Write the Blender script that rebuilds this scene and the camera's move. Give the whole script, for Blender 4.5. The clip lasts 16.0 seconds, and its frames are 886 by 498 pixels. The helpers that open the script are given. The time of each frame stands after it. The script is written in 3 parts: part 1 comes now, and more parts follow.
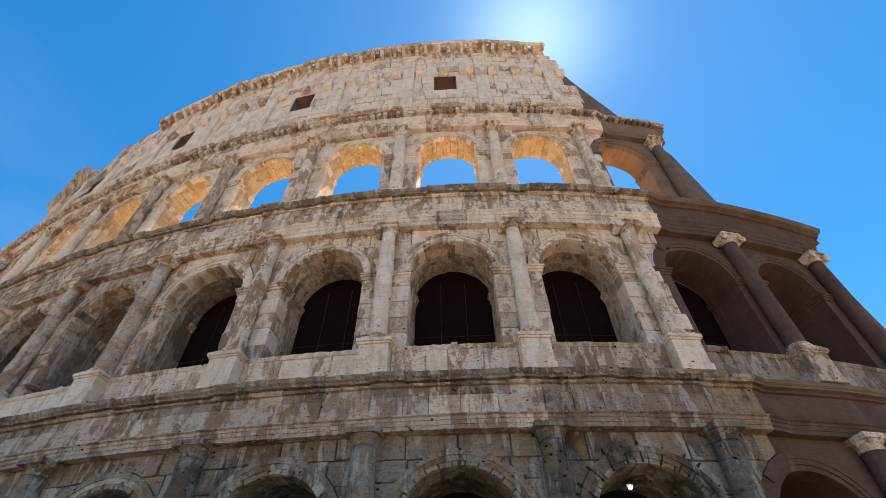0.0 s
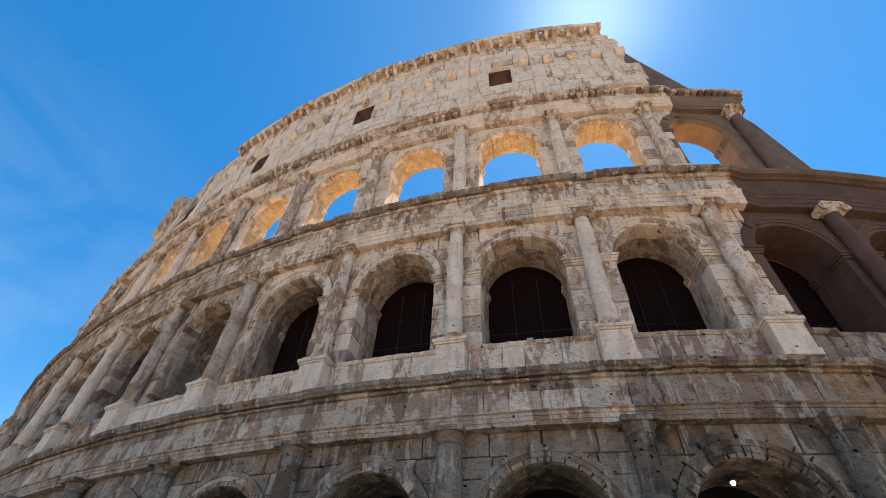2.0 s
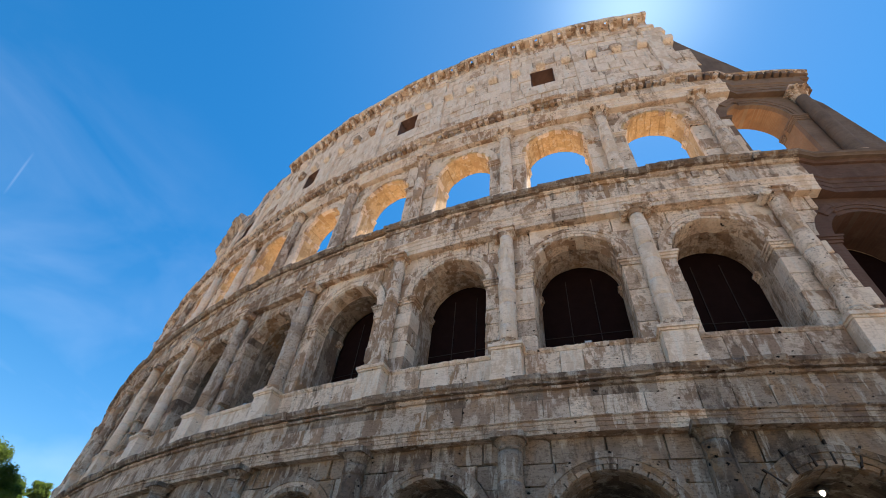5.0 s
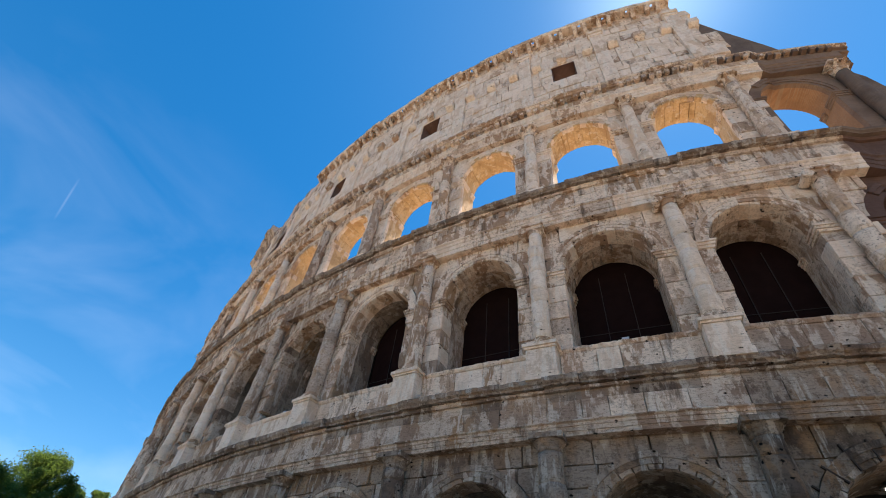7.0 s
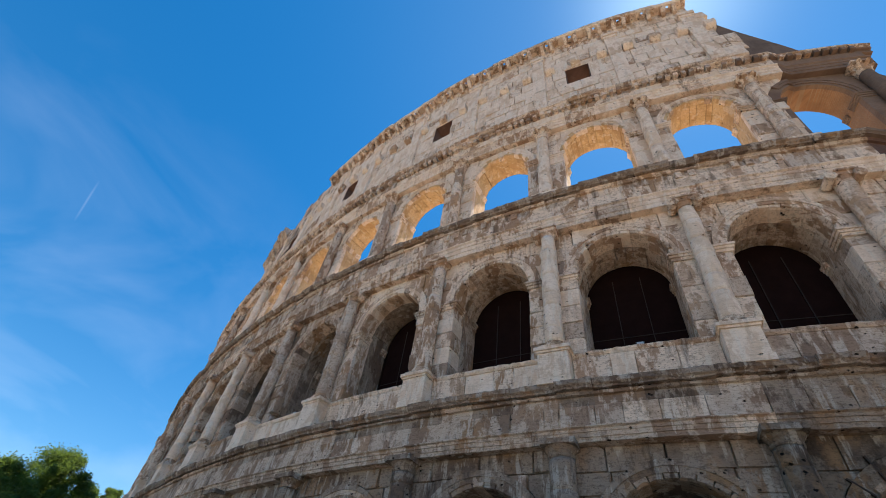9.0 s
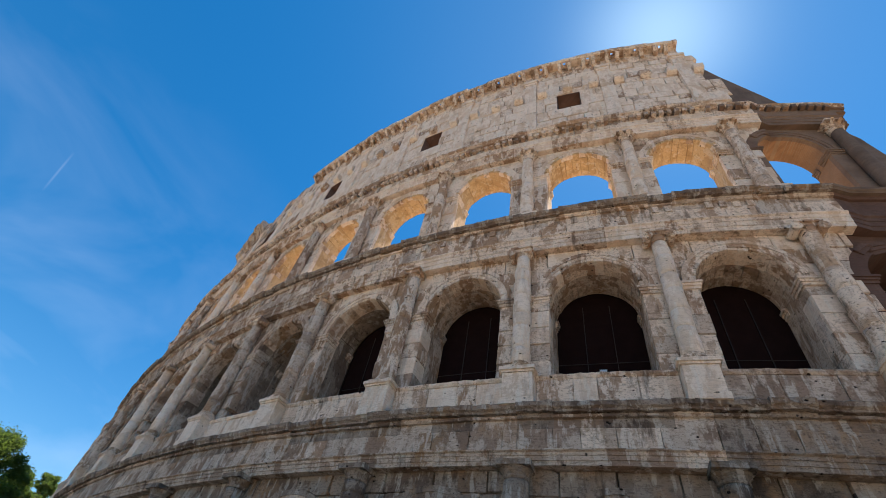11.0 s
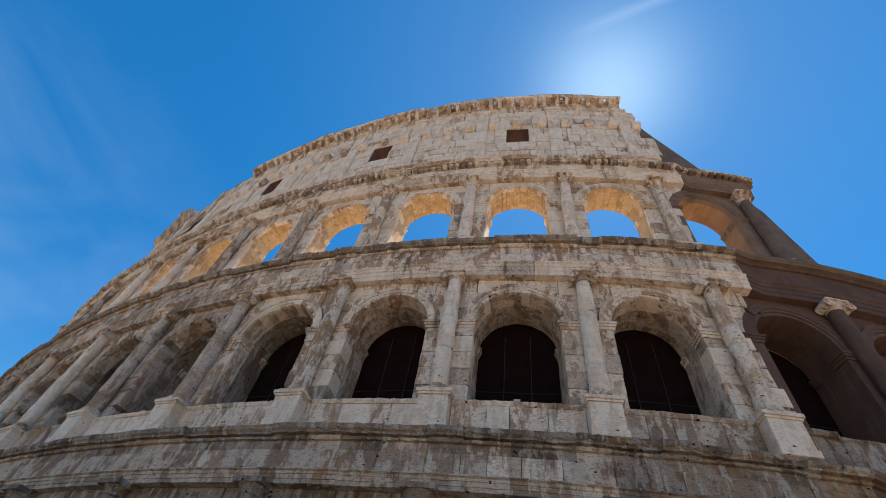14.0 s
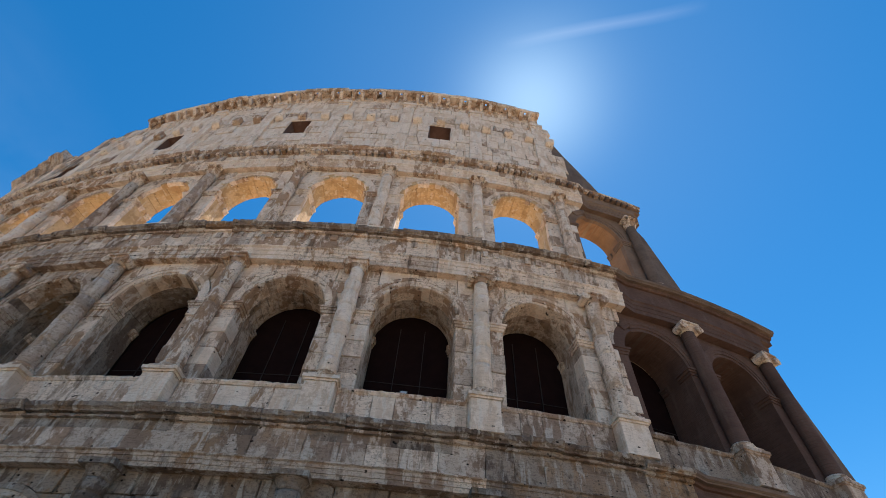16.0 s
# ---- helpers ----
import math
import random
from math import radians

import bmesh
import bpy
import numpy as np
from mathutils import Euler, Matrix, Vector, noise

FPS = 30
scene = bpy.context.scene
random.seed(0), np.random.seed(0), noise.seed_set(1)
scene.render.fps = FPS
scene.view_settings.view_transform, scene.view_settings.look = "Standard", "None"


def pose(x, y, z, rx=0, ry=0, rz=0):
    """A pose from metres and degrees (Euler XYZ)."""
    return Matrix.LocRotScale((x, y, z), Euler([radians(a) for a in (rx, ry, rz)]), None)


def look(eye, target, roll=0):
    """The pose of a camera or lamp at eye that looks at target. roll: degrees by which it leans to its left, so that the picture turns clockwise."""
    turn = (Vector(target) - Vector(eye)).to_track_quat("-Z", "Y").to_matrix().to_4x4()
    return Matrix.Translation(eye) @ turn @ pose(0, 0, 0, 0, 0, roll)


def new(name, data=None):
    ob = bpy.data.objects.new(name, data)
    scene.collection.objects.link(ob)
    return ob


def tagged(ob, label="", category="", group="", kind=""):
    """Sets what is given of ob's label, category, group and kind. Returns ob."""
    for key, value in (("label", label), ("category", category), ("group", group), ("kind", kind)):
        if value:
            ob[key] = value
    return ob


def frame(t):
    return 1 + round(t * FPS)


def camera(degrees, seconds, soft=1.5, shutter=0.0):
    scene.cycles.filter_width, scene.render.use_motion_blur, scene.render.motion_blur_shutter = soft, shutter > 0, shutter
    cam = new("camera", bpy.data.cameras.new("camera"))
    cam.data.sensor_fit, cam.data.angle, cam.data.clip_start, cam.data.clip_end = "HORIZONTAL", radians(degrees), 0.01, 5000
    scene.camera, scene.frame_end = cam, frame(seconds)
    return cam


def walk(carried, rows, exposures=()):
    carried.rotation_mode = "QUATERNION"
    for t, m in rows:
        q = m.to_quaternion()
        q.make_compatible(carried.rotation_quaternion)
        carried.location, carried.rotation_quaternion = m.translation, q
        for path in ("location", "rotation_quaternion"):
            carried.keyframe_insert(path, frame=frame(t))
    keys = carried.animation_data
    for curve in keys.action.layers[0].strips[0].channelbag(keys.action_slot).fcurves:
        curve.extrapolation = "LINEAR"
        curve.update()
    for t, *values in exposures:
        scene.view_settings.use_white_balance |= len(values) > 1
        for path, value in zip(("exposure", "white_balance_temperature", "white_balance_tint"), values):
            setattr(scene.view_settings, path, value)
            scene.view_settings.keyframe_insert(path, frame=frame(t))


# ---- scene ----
# camera: one eye near the foot of the wall, turning from one end to the other
cam = camera(88.34, 16.0, soft=0.7)
# seconds, eye x y z, yaw, pitch, roll
ROWS = [
    (0.0, 4.451, -16.710, 1.609, 5.46, 46.31, 0.70),
    (0.5, 4.433, -16.762, 1.573, 9.13, 46.12, 0.46),
    (1.0, 4.444, -16.801, 1.553, 11.80, 45.98, -0.25),
    (1.5, 4.464, -16.813, 1.550, 13.31, 45.94, -1.24),
    (2.0, 4.478, -16.839, 1.540, 14.66, 45.92, -2.32),
    (2.5, 4.474, -16.867, 1.538, 15.86, 45.92, -3.01),
    (3.0, 4.444, -16.877, 1.548, 16.87, 45.96, -3.26),
    (3.5, 4.397, -16.898, 1.535, 17.61, 46.01, -3.72),
    (4.0, 4.363, -16.899, 1.552, 18.17, 46.03, -4.02),
    (4.5, 4.342, -16.911, 1.539, 19.27, 46.13, -4.47),
    (7.0, 4.324, -16.848, 1.582, 25.19, 46.06, -5.43),
    (7.5, 4.296, -16.799, 1.599, 25.58, 46.15, -5.84),
    (8.0, 4.241, -16.731, 1.607, 25.85, 46.26, -6.19),
    (10.5, 4.283, -16.630, 1.707, 23.19, 47.53, -8.32),
    (11.0, 4.331, -16.669, 1.709, 19.78, 48.52, -8.67),
    (11.5, 4.397, -16.666, 1.694, 18.28, 49.32, -8.37),
    (12.0, 4.403, -16.625, 1.715, 17.63, 49.88, -8.28),
    (12.5, 4.413, -16.618, 1.733, 15.77, 50.56, -8.73),
    (13.0, 4.418, -16.634, 1.763, 13.74, 51.17, -8.57),
    (13.5, 4.432, -16.646, 1.762, 11.82, 51.73, -7.84),
    (14.0, 4.478, -16.656, 1.766, 9.00, 52.12, -7.37),
    (14.5, 4.519, -16.688, 1.753, 5.92, 52.40, -6.15),
    (15.0, 4.551, -16.701, 1.773, 2.58, 52.48, -4.77),
    (15.5, 4.613, -16.710, 1.785, -1.21, 52.34, -4.26),
    (16.0, 4.691, -16.747, 1.768, -3.61, 52.10, -2.92),
]
EXPOSURES = [(0.0, 1.09, 6800, 14), (4.5, 1.01, 6650, 13.5), (7.5, 0.91, 6450, 13), (10.5, 0.78, 6400, 12.5), (16.0, 0.68, 6350, 12.5)]
walk(cam, [(t, pose(x, y, z, 90 + pitch, roll, yaw)) for t, x, y, z, yaw, pitch, roll in ROWS], EXPOSURES)

# ---- light ----
TRAIL = [(18.63, 75.77), (73.9, 63.9), (-80.08, 31.08), (-81.45, 35.59)]
SUN_EL, SUN_AZ = 68.5, 25.5          # degrees above the horizon, and from +y towards +x
world = bpy.data.worlds.new("world")
scene.world = world
world.use_nodes = True
wt = world.node_tree
wbg = wt.nodes["Background"]
sky = wt.nodes.new("ShaderNodeTexSky")
sky.sky_type = "NISHITA"
sky.sun_disc = False
sky.sun_elevation, sky.sun_rotation = radians(SUN_EL), radians(SUN_AZ)
sky.altitude, sky.air_density, sky.dust_density, sky.ozone_density = 20.0, 1.0, 0.0, 1.2


def world_math(op, a, b=0.0, clamp=False):
    n = wt.nodes.new("ShaderNodeMath")
    n.operation, n.use_clamp = op, clamp
    for socket, value in ((n.inputs[0], a), (n.inputs[1], b)):
        if isinstance(value, bpy.types.NodeSocket):
            wt.links.new(value, socket)
        else:
            socket.default_value = value
    return n.outputs[0]


def heading(azimuth, elevation):
    e_, a_ = radians(elevation), radians(azimuth)
    return Vector((math.cos(e_) * math.sin(a_), math.cos(e_) * math.cos(a_), math.sin(e_)))


def along(direction):
    n = wt.nodes.new("ShaderNodeVectorMath")
    n.operation = "DOT_PRODUCT"
    wt.links.new(wdir, n.inputs[0])
    n.inputs[1].default_value = direction
    return n.outputs["Value"]


wdir = wt.nodes.new("ShaderNodeTexCoord").outputs["Generated"]
wmap = wt.nodes.new("ShaderNodeMapping")
wmap.inputs["Scale"].default_value = (1.0, 2.2, 4.5)
wmap.inputs["Rotation"].default_value = (0.3, 0.5, 0.4)
wt.links.new(wdir, wmap.inputs[0])
wisp = wt.nodes.new("ShaderNodeTexNoise")
wisp.inputs["Scale"].default_value, wisp.inputs["Detail"].default_value, wisp.inputs["Roughness"].default_value = 1.3, 5.0, 0.5
wisp.inputs["Distortion"].default_value = 0.6
wt.links.new(wmap.outputs[0], wisp.inputs["Vector"])
# thin cirrus, thicker towards the horizon on one side
veil = world_math("MULTIPLY", world_math("SUBTRACT", wisp.outputs[0], 0.44), 3.2, True)
veil = world_math("MULTIPLY", veil, world_math("MULTIPLY", world_math("SUBTRACT", along(heading(-78, 8)), 0.74), 3.2, True))
veil = world_math("MULTIPLY", veil, 0.16)


def contrail(a, b, width, strength):
    """A vapour trail between two headings."""
    va, vb = heading(*a), heading(*b)
    across = va.cross(vb).normalized()
    mid = (va + vb).normalized()
    reach = mid.dot(va)
    wobble = world_math("MULTIPLY", world_math("SUBTRACT", wisp.outputs[0], 0.5), width * 1.5)
    off = world_math("ABSOLUTE", world_math("ADD", along(across), wobble))
    line = world_math("SUBTRACT", 1.0, world_math("DIVIDE", off, width), True)
    ends = world_math("DIVIDE", world_math("SUBTRACT", along(mid), reach), 1 - reach, True)
    return world_math("MULTIPLY", world_math("MULTIPLY", line, ends), strength)


trails = world_math("ADD", contrail(TRAIL[0], TRAIL[1], 0.014, 0.085), contrail(TRAIL[2], TRAIL[3], 0.0024, 0.06))
cover = world_math("ADD", veil, trails, True)
vivid = wt.nodes.new("ShaderNodeHueSaturation")
vivid.inputs["Hue"].default_value, vivid.inputs["Saturation"].default_value = 0.4945, 1.42
wt.links.new(sky.outputs[0], vivid.inputs["Color"])
# whiter towards the sun, with a small bright ring of scattered light round it
near_sun = along(heading(SUN_AZ, SUN_EL))
pale_sky = wt.nodes.new("ShaderNodeMix")
pale_sky.data_type = "RGBA"
wt.links.new(world_math("POWER", world_math("MAXIMUM", near_sun, 0.0), 9.0), pale_sky.inputs[0])
wt.links.new(vivid.outputs[0], pale_sky.inputs[6])
tinted = wt.nodes.new("ShaderNodeMix")
tinted.data_type, tinted.blend_type = "RGBA", "MULTIPLY"
tinted.inputs[0].default_value = 1.0
tinted.inputs[7].default_value = (0.52, 0.95, 1.08, 1)
wt.links.new(sky.outputs[0], tinted.inputs[6])
wt.links.new(tinted.outputs[2], pale_sky.inputs[7])
aureole = world_math("MULTIPLY", world_math("POWER", world_math("MAXIMUM", near_sun, 0.0), 130.0), 0.30)
glow = wt.nodes.new("ShaderNodeMix")
glow.data_type = "RGBA"
wt.links.new(aureole, glow.inputs[0])
wt.links.new(pale_sky.outputs[2], glow.inputs[6])
glow.inputs[7].default_value = (7.6, 10.2, 11.6, 1)
haze = wt.nodes.new("ShaderNodeMix")
haze.data_type = "RGBA"
wt.links.new(cover, haze.inputs[0])
wt.links.new(glow.outputs[2], haze.inputs[6])
haze.inputs[7].default_value = (9.0, 9.6, 10.6, 1)
wt.links.new(haze.outputs[2], wbg.inputs[0])
wbg.inputs[1].default_value = 0.101

sun_data = bpy.data.lights.new("sun", "SUN")
sun_data.energy, sun_data.angle, sun_data.color = 5.0, radians(0.5), (1.0, 0.95, 0.87)
sun = new("sun", sun_data)
el, az = radians(SUN_EL), radians(SUN_AZ)
toward = Vector((math.cos(el) * math.sin(az), math.cos(el) * math.cos(az), math.sin(el)))
sun.matrix_world = look(toward * 200, (0, 0, 0))

# ---- materials ----


def material(name):
    m = bpy.data.materials.new(name)
    m.use_nodes = True
    return m, m.node_tree, m.node_tree.nodes["Principled BSDF"]


def node(tree, kind, **values):
    n = tree.nodes.new(kind)
    for key, value in values.items():
        if key in n.inputs:
            n.inputs[key].default_value = value
    return n


def mixed(tree, factor, a, b, blend="MIX"):
    n = tree.nodes.new("ShaderNodeMix")
    n.data_type, n.blend_type = "RGBA", blend
    for socket, value in ((n.inputs[0], factor), (n.inputs[6], a), (n.inputs[7], b)):
        if isinstance(value, bpy.types.NodeSocket):
            tree.links.new(value, socket)
        else:
            socket.default_value = value
    return n.outputs[2]


def ramp(tree, value, low, high):
    n = tree.nodes.new("ShaderNodeMapRange")
    tree.links.new(value, n.inputs[0])
    n.inputs[1].default_value, n.inputs[2].default_value = low, high
    return n.outputs[0]


def scaled(tree, scale):
    pos = tree.nodes.new("ShaderNodeNewGeometry")
    mp = tree.nodes.new("ShaderNodeMapping")
    mp.inputs["Scale"].default_value = scale
    tree.links.new(pos.outputs["Position"], mp.inputs[0])
    return mp.outputs[0]


def noise_of(tree, scale, detail=5.0, stretch=(1, 1, 1), rough=0.6):
    n = node(tree, "ShaderNodeTexNoise", Scale=scale, Detail=detail, Roughness=rough)
    tree.links.new(scaled(tree, stretch), n.inputs["Vector"])
    return n.outputs[0]


def stone(name, base, pale, dark, grime, bump=0.7, spread=1.0, dirt=1.0):
    """Weathered limestone: broad warm and sooty stains, scoured pale patches, soft rain streaks, bedding lines and open pores."""
    m, t, b = material(name)
    rnd = t.nodes.new("ShaderNodeObjectInfo").outputs["Random"]

    def amount(value, k):
        n = t.nodes.new("ShaderNodeMath")
        n.operation = "MULTIPLY"
        t.links.new(value, n.inputs[0])
        n.inputs[1].default_value = k
        return n.outputs[0]

    c = mixed(t, ramp(t, rnd, 0.35, 1.3), (*base, 1), (*pale, 1))
    deep = mixed(t, 0.5 * spread, c, (*grime, 1))
    c = mixed(t, ramp(t, rnd, 0.25, -0.05), c, deep)
    # broad stains, two to six metres across, that run over the joints
    c = mixed(t, amount(ramp(t, noise_of(t, 0.33, 7, (1, 1, 1.5), 0.62), 0.51, 0.62), 0.4 * dirt), c, (*grime, 1))
    c = mixed(t, amount(ramp(t, noise_of(t, 0.45, 7, (1, 1, 0.8), 0.6), 0.50, 0.62), 0.5 * dirt), c, (0.47, 0.275, 0.135, 1))
    # scoured places, a metre or less
    c = mixed(t, amount(ramp(t, noise_of(t, 1.3, 9, (1, 1, 0.55), 0.64), 0.485, 0.535), 0.9), c, (*pale, 1))
    c = mixed(t, amount(ramp(t, noise_of(t, 3.4, 9, (1, 1, 1.2), 0.7), 0.53, 0.63), 0.5 * dirt), c, (*grime, 1))
    drip = tuple(0.6 * p + 0.4 * q for p, q in zip(pale, (0.74, 0.69, 0.61)))
    c = mixed(t, amount(ramp(t, noise_of(t, 2.7, 8, (1, 1, 0.2), 0.58), 0.55, 0.60), 0.75), c, (*drip, 1))
    c = mixed(t, amount(ramp(t, noise_of(t, 1.9, 9, (1, 1, 0.22), 0.66), 0.57, 0.68), 0.75 * dirt), c, (*dark, 1))
    c = mixed(t, amount(ramp(t, noise_of(t, 9.0, 7, (1, 1, 1.4), 0.7), 0.55, 0.64), 0.65 * dirt), c, (*grime, 1))
    # the bedding of the stone
    c = mixed(t, amount(ramp(t, noise_of(t, 3.0, 8, (1, 1, 5.5), 0.7), 0.53, 0.61), 0.35), c, (*grime, 1))
    vor = node(t, "ShaderNodeTexVoronoi", Scale=2.6)
    t.links.new(scaled(t, (1, 1, 1.7)), vor.inputs["Vector"])
    pit = t.nodes.new("ShaderNodeMath")
    pit.operation, pit.use_clamp = "ADD", True
    ragged = t.nodes.new("ShaderNodeMath")
    ragged.operation = "MULTIPLY_ADD"
    t.links.new(noise_of(t, 9.0, 4), ragged.inputs[0])
    ragged.inputs[1].default_value = 0.55
    t.links.new(vor.outputs["Distance"], ragged.inputs[2])
    t.links.new(ramp(t, ragged.outputs[0], 0.38, 0.46), pit.inputs[0])
    t.links.new(ramp(t, noise_of(t, 1.1, 3), 0.58, 0.53), pit.inputs[1])
    c = mixed(t, pit.outputs[0], (dark[0] * 0.35, dark[1] * 0.32, dark[2] * 0.3, 1), c)
    t.links.new(c, b.inputs["Base Color"])
    b.inputs["Roughness"].default_value = 0.92
    b.inputs["Specular IOR Level"].default_value = 0.2
    grain = mixed(t, 0.5, noise_of(t, 2.2, 10, (1, 1, 1.8), 0.76), noise_of(t, 7.0, 7, (1, 1, 2.6), 0.74))
    height = mixed(t, 0.4, grain, pit.outputs[0])
    bp = node(t, "ShaderNodeBump", Strength=min(1.0, bump * 1.4), Distance=0.18)
    t.links.new(height, bp.inputs["Height"])
    t.links.new(bp.outputs[0], b.inputs["Normal"])
    return m


TRAVERTINE = stone("travertine", (0.47, 0.305, 0.205), (0.86, 0.70, 0.56), (0.10, 0.067, 0.048), (0.22, 0.138, 0.086), 0.8, 0.65)
PALE_STONE = stone("scoured_travertine", (0.78, 0.60, 0.45), (0.90, 0.75, 0.62), (0.23, 0.16, 0.11), (0.45, 0.315, 0.21), 0.7, 0.3, 0.48)
# these three serve for stained stone, and for shade put into colour
DULL_STONE = stone("stained_shaded_travertine", (0.35, 0.237, 0.17), (0.62, 0.495, 0.395), (0.08, 0.054, 0.04), (0.16, 0.104, 0.07), 0.8)
GREY_STONE = stone("sooty_shaded_travertine", (0.20, 0.14, 0.106), (0.36, 0.285, 0.225), (0.042, 0.030, 0.023), (0.09, 0.062, 0.045))
BLACK_STONE = stone("blackened_shaded_travertine", (0.10, 0.073, 0.056), (0.23, 0.182, 0.14), (0.028, 0.022, 0.018), (0.048, 0.036, 0.028))
# the warm light bounced into the upper vaults is partly in this colour
INNER_STONE = stone("bounce_warmed_travertine", (0.58, 0.385, 0.20), (0.70, 0.49, 0.28), (0.34, 0.20, 0.095), (0.44, 0.27, 0.135))


def brickwork(name, a, b_, joint, row=0.075):
    m, t, b = material(name)
    br = t.nodes.new("ShaderNodeTexBrick")
    br.inputs["Scale"].default_value = 1.0
    br.inputs["Brick Width"].default_value, br.inputs["Row Height"].default_value = row * 4, row
    br.inputs["Mortar Size"].default_value = row * 0.12
    br.inputs["Color1"].default_value, br.inputs["Color2"].default_value = (*a, 1), (*b_, 1)
    br.inputs["Mortar"].default_value = (*joint, 1)
    pos = t.nodes.new("ShaderNodeNewGeometry")
    sep = t.nodes.new("ShaderNodeSeparateXYZ")
    comb = t.nodes.new("ShaderNodeCombineXYZ")
    add = t.nodes.new("ShaderNodeMath")
    t.links.new(pos.outputs["Position"], sep.inputs[0])
    t.links.new(sep.outputs[0], add.inputs[0])
    t.links.new(sep.outputs[1], add.inputs[1])
    t.links.new(add.outputs[0], comb.inputs[0])
    t.links.new(sep.outputs[2], comb.inputs[1])
    t.links.new(comb.outputs[0], br.inputs["Vector"])
    c = mixed(t, ramp(t, noise_of(t, 0.6, 6), 0.40, 0.75), br.outputs[0], (a[0] * 0.55, a[1] * 0.55, a[2] * 0.57, 1))
    c = mixed(t, ramp(t, noise_of(t, 1.5, 6, (1, 1, 0.2)), 0.55, 0.8), c, tuple(0.5 * v + w for v, w in zip(a, (0.10, 0.08, 0.062))) + (1,))
    t.links.new(c, b.inputs["Base Color"])
    b.inputs["Roughness"].default_value = 0.95
    b.inputs["Specular IOR Level"].default_value = 0.15
    bp = node(t, "ShaderNodeBump", Strength=0.4, Distance=0.03)
    t.links.new(mixed(t, 0.5, noise_of(t, 7, 8), br.outputs[1]), bp.inputs["Height"])
    t.links.new(bp.outputs[0], b.inputs["Normal"])
    return m


BRICK = brickwork("repair_brick", (0.145, 0.083, 0.064), (0.112, 0.064, 0.05), (0.13, 0.09, 0.072))
TAN_BRICK = brickwork("upper_repair_brick", (0.25, 0.162, 0.115), (0.20, 0.13, 0.092), (0.24, 0.175, 0.135))
GREY_BRICK = brickwork("buttress_brick", (0.205, 0.145, 0.11), (0.165, 0.115, 0.088), (0.2, 0.15, 0.12))
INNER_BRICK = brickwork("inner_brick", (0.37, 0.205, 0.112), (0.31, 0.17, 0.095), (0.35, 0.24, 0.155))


def plain(name, colour, rough=0.8, metal=0.0, vary=0.35, scale=2.0, bump=0.2):
    m, t, b = material(name)
    c = mixed(t, ramp(t, noise_of(t, scale, 7), 0.3, 0.75), (*colour, 1), tuple(v * (1 - vary) for v in colour) + (1,))
    t.links.new(c, b.inputs["Base Color"])
    b.inputs["Roughness"].default_value, b.inputs["Metallic"].default_value = rough, metal
    bp = node(t, "ShaderNodeBump", Strength=bump, Distance=0.03)
    t.links.new(noise_of(t, scale * 6, 6), bp.inputs["Height"])
    t.links.new(bp.outputs[0], b.inputs["Normal"])
    return m


# one solid sheet: netting, with the unlit gallery behind it put into the colour
SCREEN = plain("netting_and_gallery_dark", (0.017, 0.0085, 0.008), 1.0)
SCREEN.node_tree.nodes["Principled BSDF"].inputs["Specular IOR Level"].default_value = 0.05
BAR = plain("screen_bar", (0.035, 0.026, 0.024), 0.8, 0.3)
IRON = plain("rusted_iron", (0.07, 0.05, 0.04), 0.7, 0.7)
PAVING = plain("paving", (0.34, 0.25, 0.16), 0.9, 0, 0.4, 0.6)
TERRACE = plain("terrace_floor", (0.56, 0.41, 0.26), 0.95, 0, 0.25, 0.8)
# the shade inside the gallery is put into this dark colour
GALLERY_SHADE = plain("gallery_shade", (0.10, 0.08, 0.065), 0.95)
BARK = plain("bark", (0.11, 0.08, 0.055), 0.95, 0, 0.5, 4.0, 0.8)
HOUSING = plain("lamp_housing", (0.08, 0.08, 0.085), 0.5, 0.6)


def leafage(name, a, b_):
    m, t, b = material(name)
    geo = t.nodes.new("ShaderNodeNewGeometry")
    c = mixed(t, geo.outputs["Random Per Island"], (*a, 1), (*b_, 1))
    t.links.new(c, b.inputs["Base Color"])
    b.inputs["Roughness"].default_value = 0.6
    tr = t.nodes.new("ShaderNodeBsdfTranslucent")
    t.links.new(mixed(t, 0.6, c, (0.30, 0.42, 0.06, 1)), tr.inputs[0])
    mx = t.nodes.new("ShaderNodeMixShader")
    mx.inputs[0].default_value = 0.45
    out = t.nodes["Material Output"]
    t.links.new(b.outputs[0], mx.inputs[1])
    t.links.new(tr.outputs[0], mx.inputs[2])
    t.links.new(mx.outputs[0], out.inputs[0])
    return m


LEAF = leafage("oak_leaf", (0.04, 0.08, 0.018), (0.12, 0.165, 0.042))
DARK_LEAF = leafage("pine_needle", (0.03, 0.06, 0.018), (0.07, 0.11, 0.03))

# ---- the plan of the wall: a curve that bends inwards both ways ----
BAY = 6.6
K0, K1 = 0.013173, 0.0000738
SG = np.linspace(-110.0, 60.0, 3401)
bend = np.maximum(K0 + K1 * SG, 0.0088)
easing = np.clip((-20.0 - SG) / 14.0, 0.0, 1.0)
bend = bend * (1 - easing) + np.minimum(bend, 0.0087) * easing
TH = np.concatenate([[0], np.cumsum((bend[1:] + bend[:-1]) / 2 * np.diff(SG))])
TH -= np.interp(0, SG, TH)
CX = np.concatenate([[0], np.cumsum(np.cos((TH[1:] + TH[:-1]) / 2) * np.diff(SG))])
CY = np.concatenate([[0], np.cumsum(np.sin((TH[1:] + TH[:-1]) / 2) * np.diff(SG))])
CX -= np.interp(0, SG, CX)
CY -= np.interp(0, SG, CY)
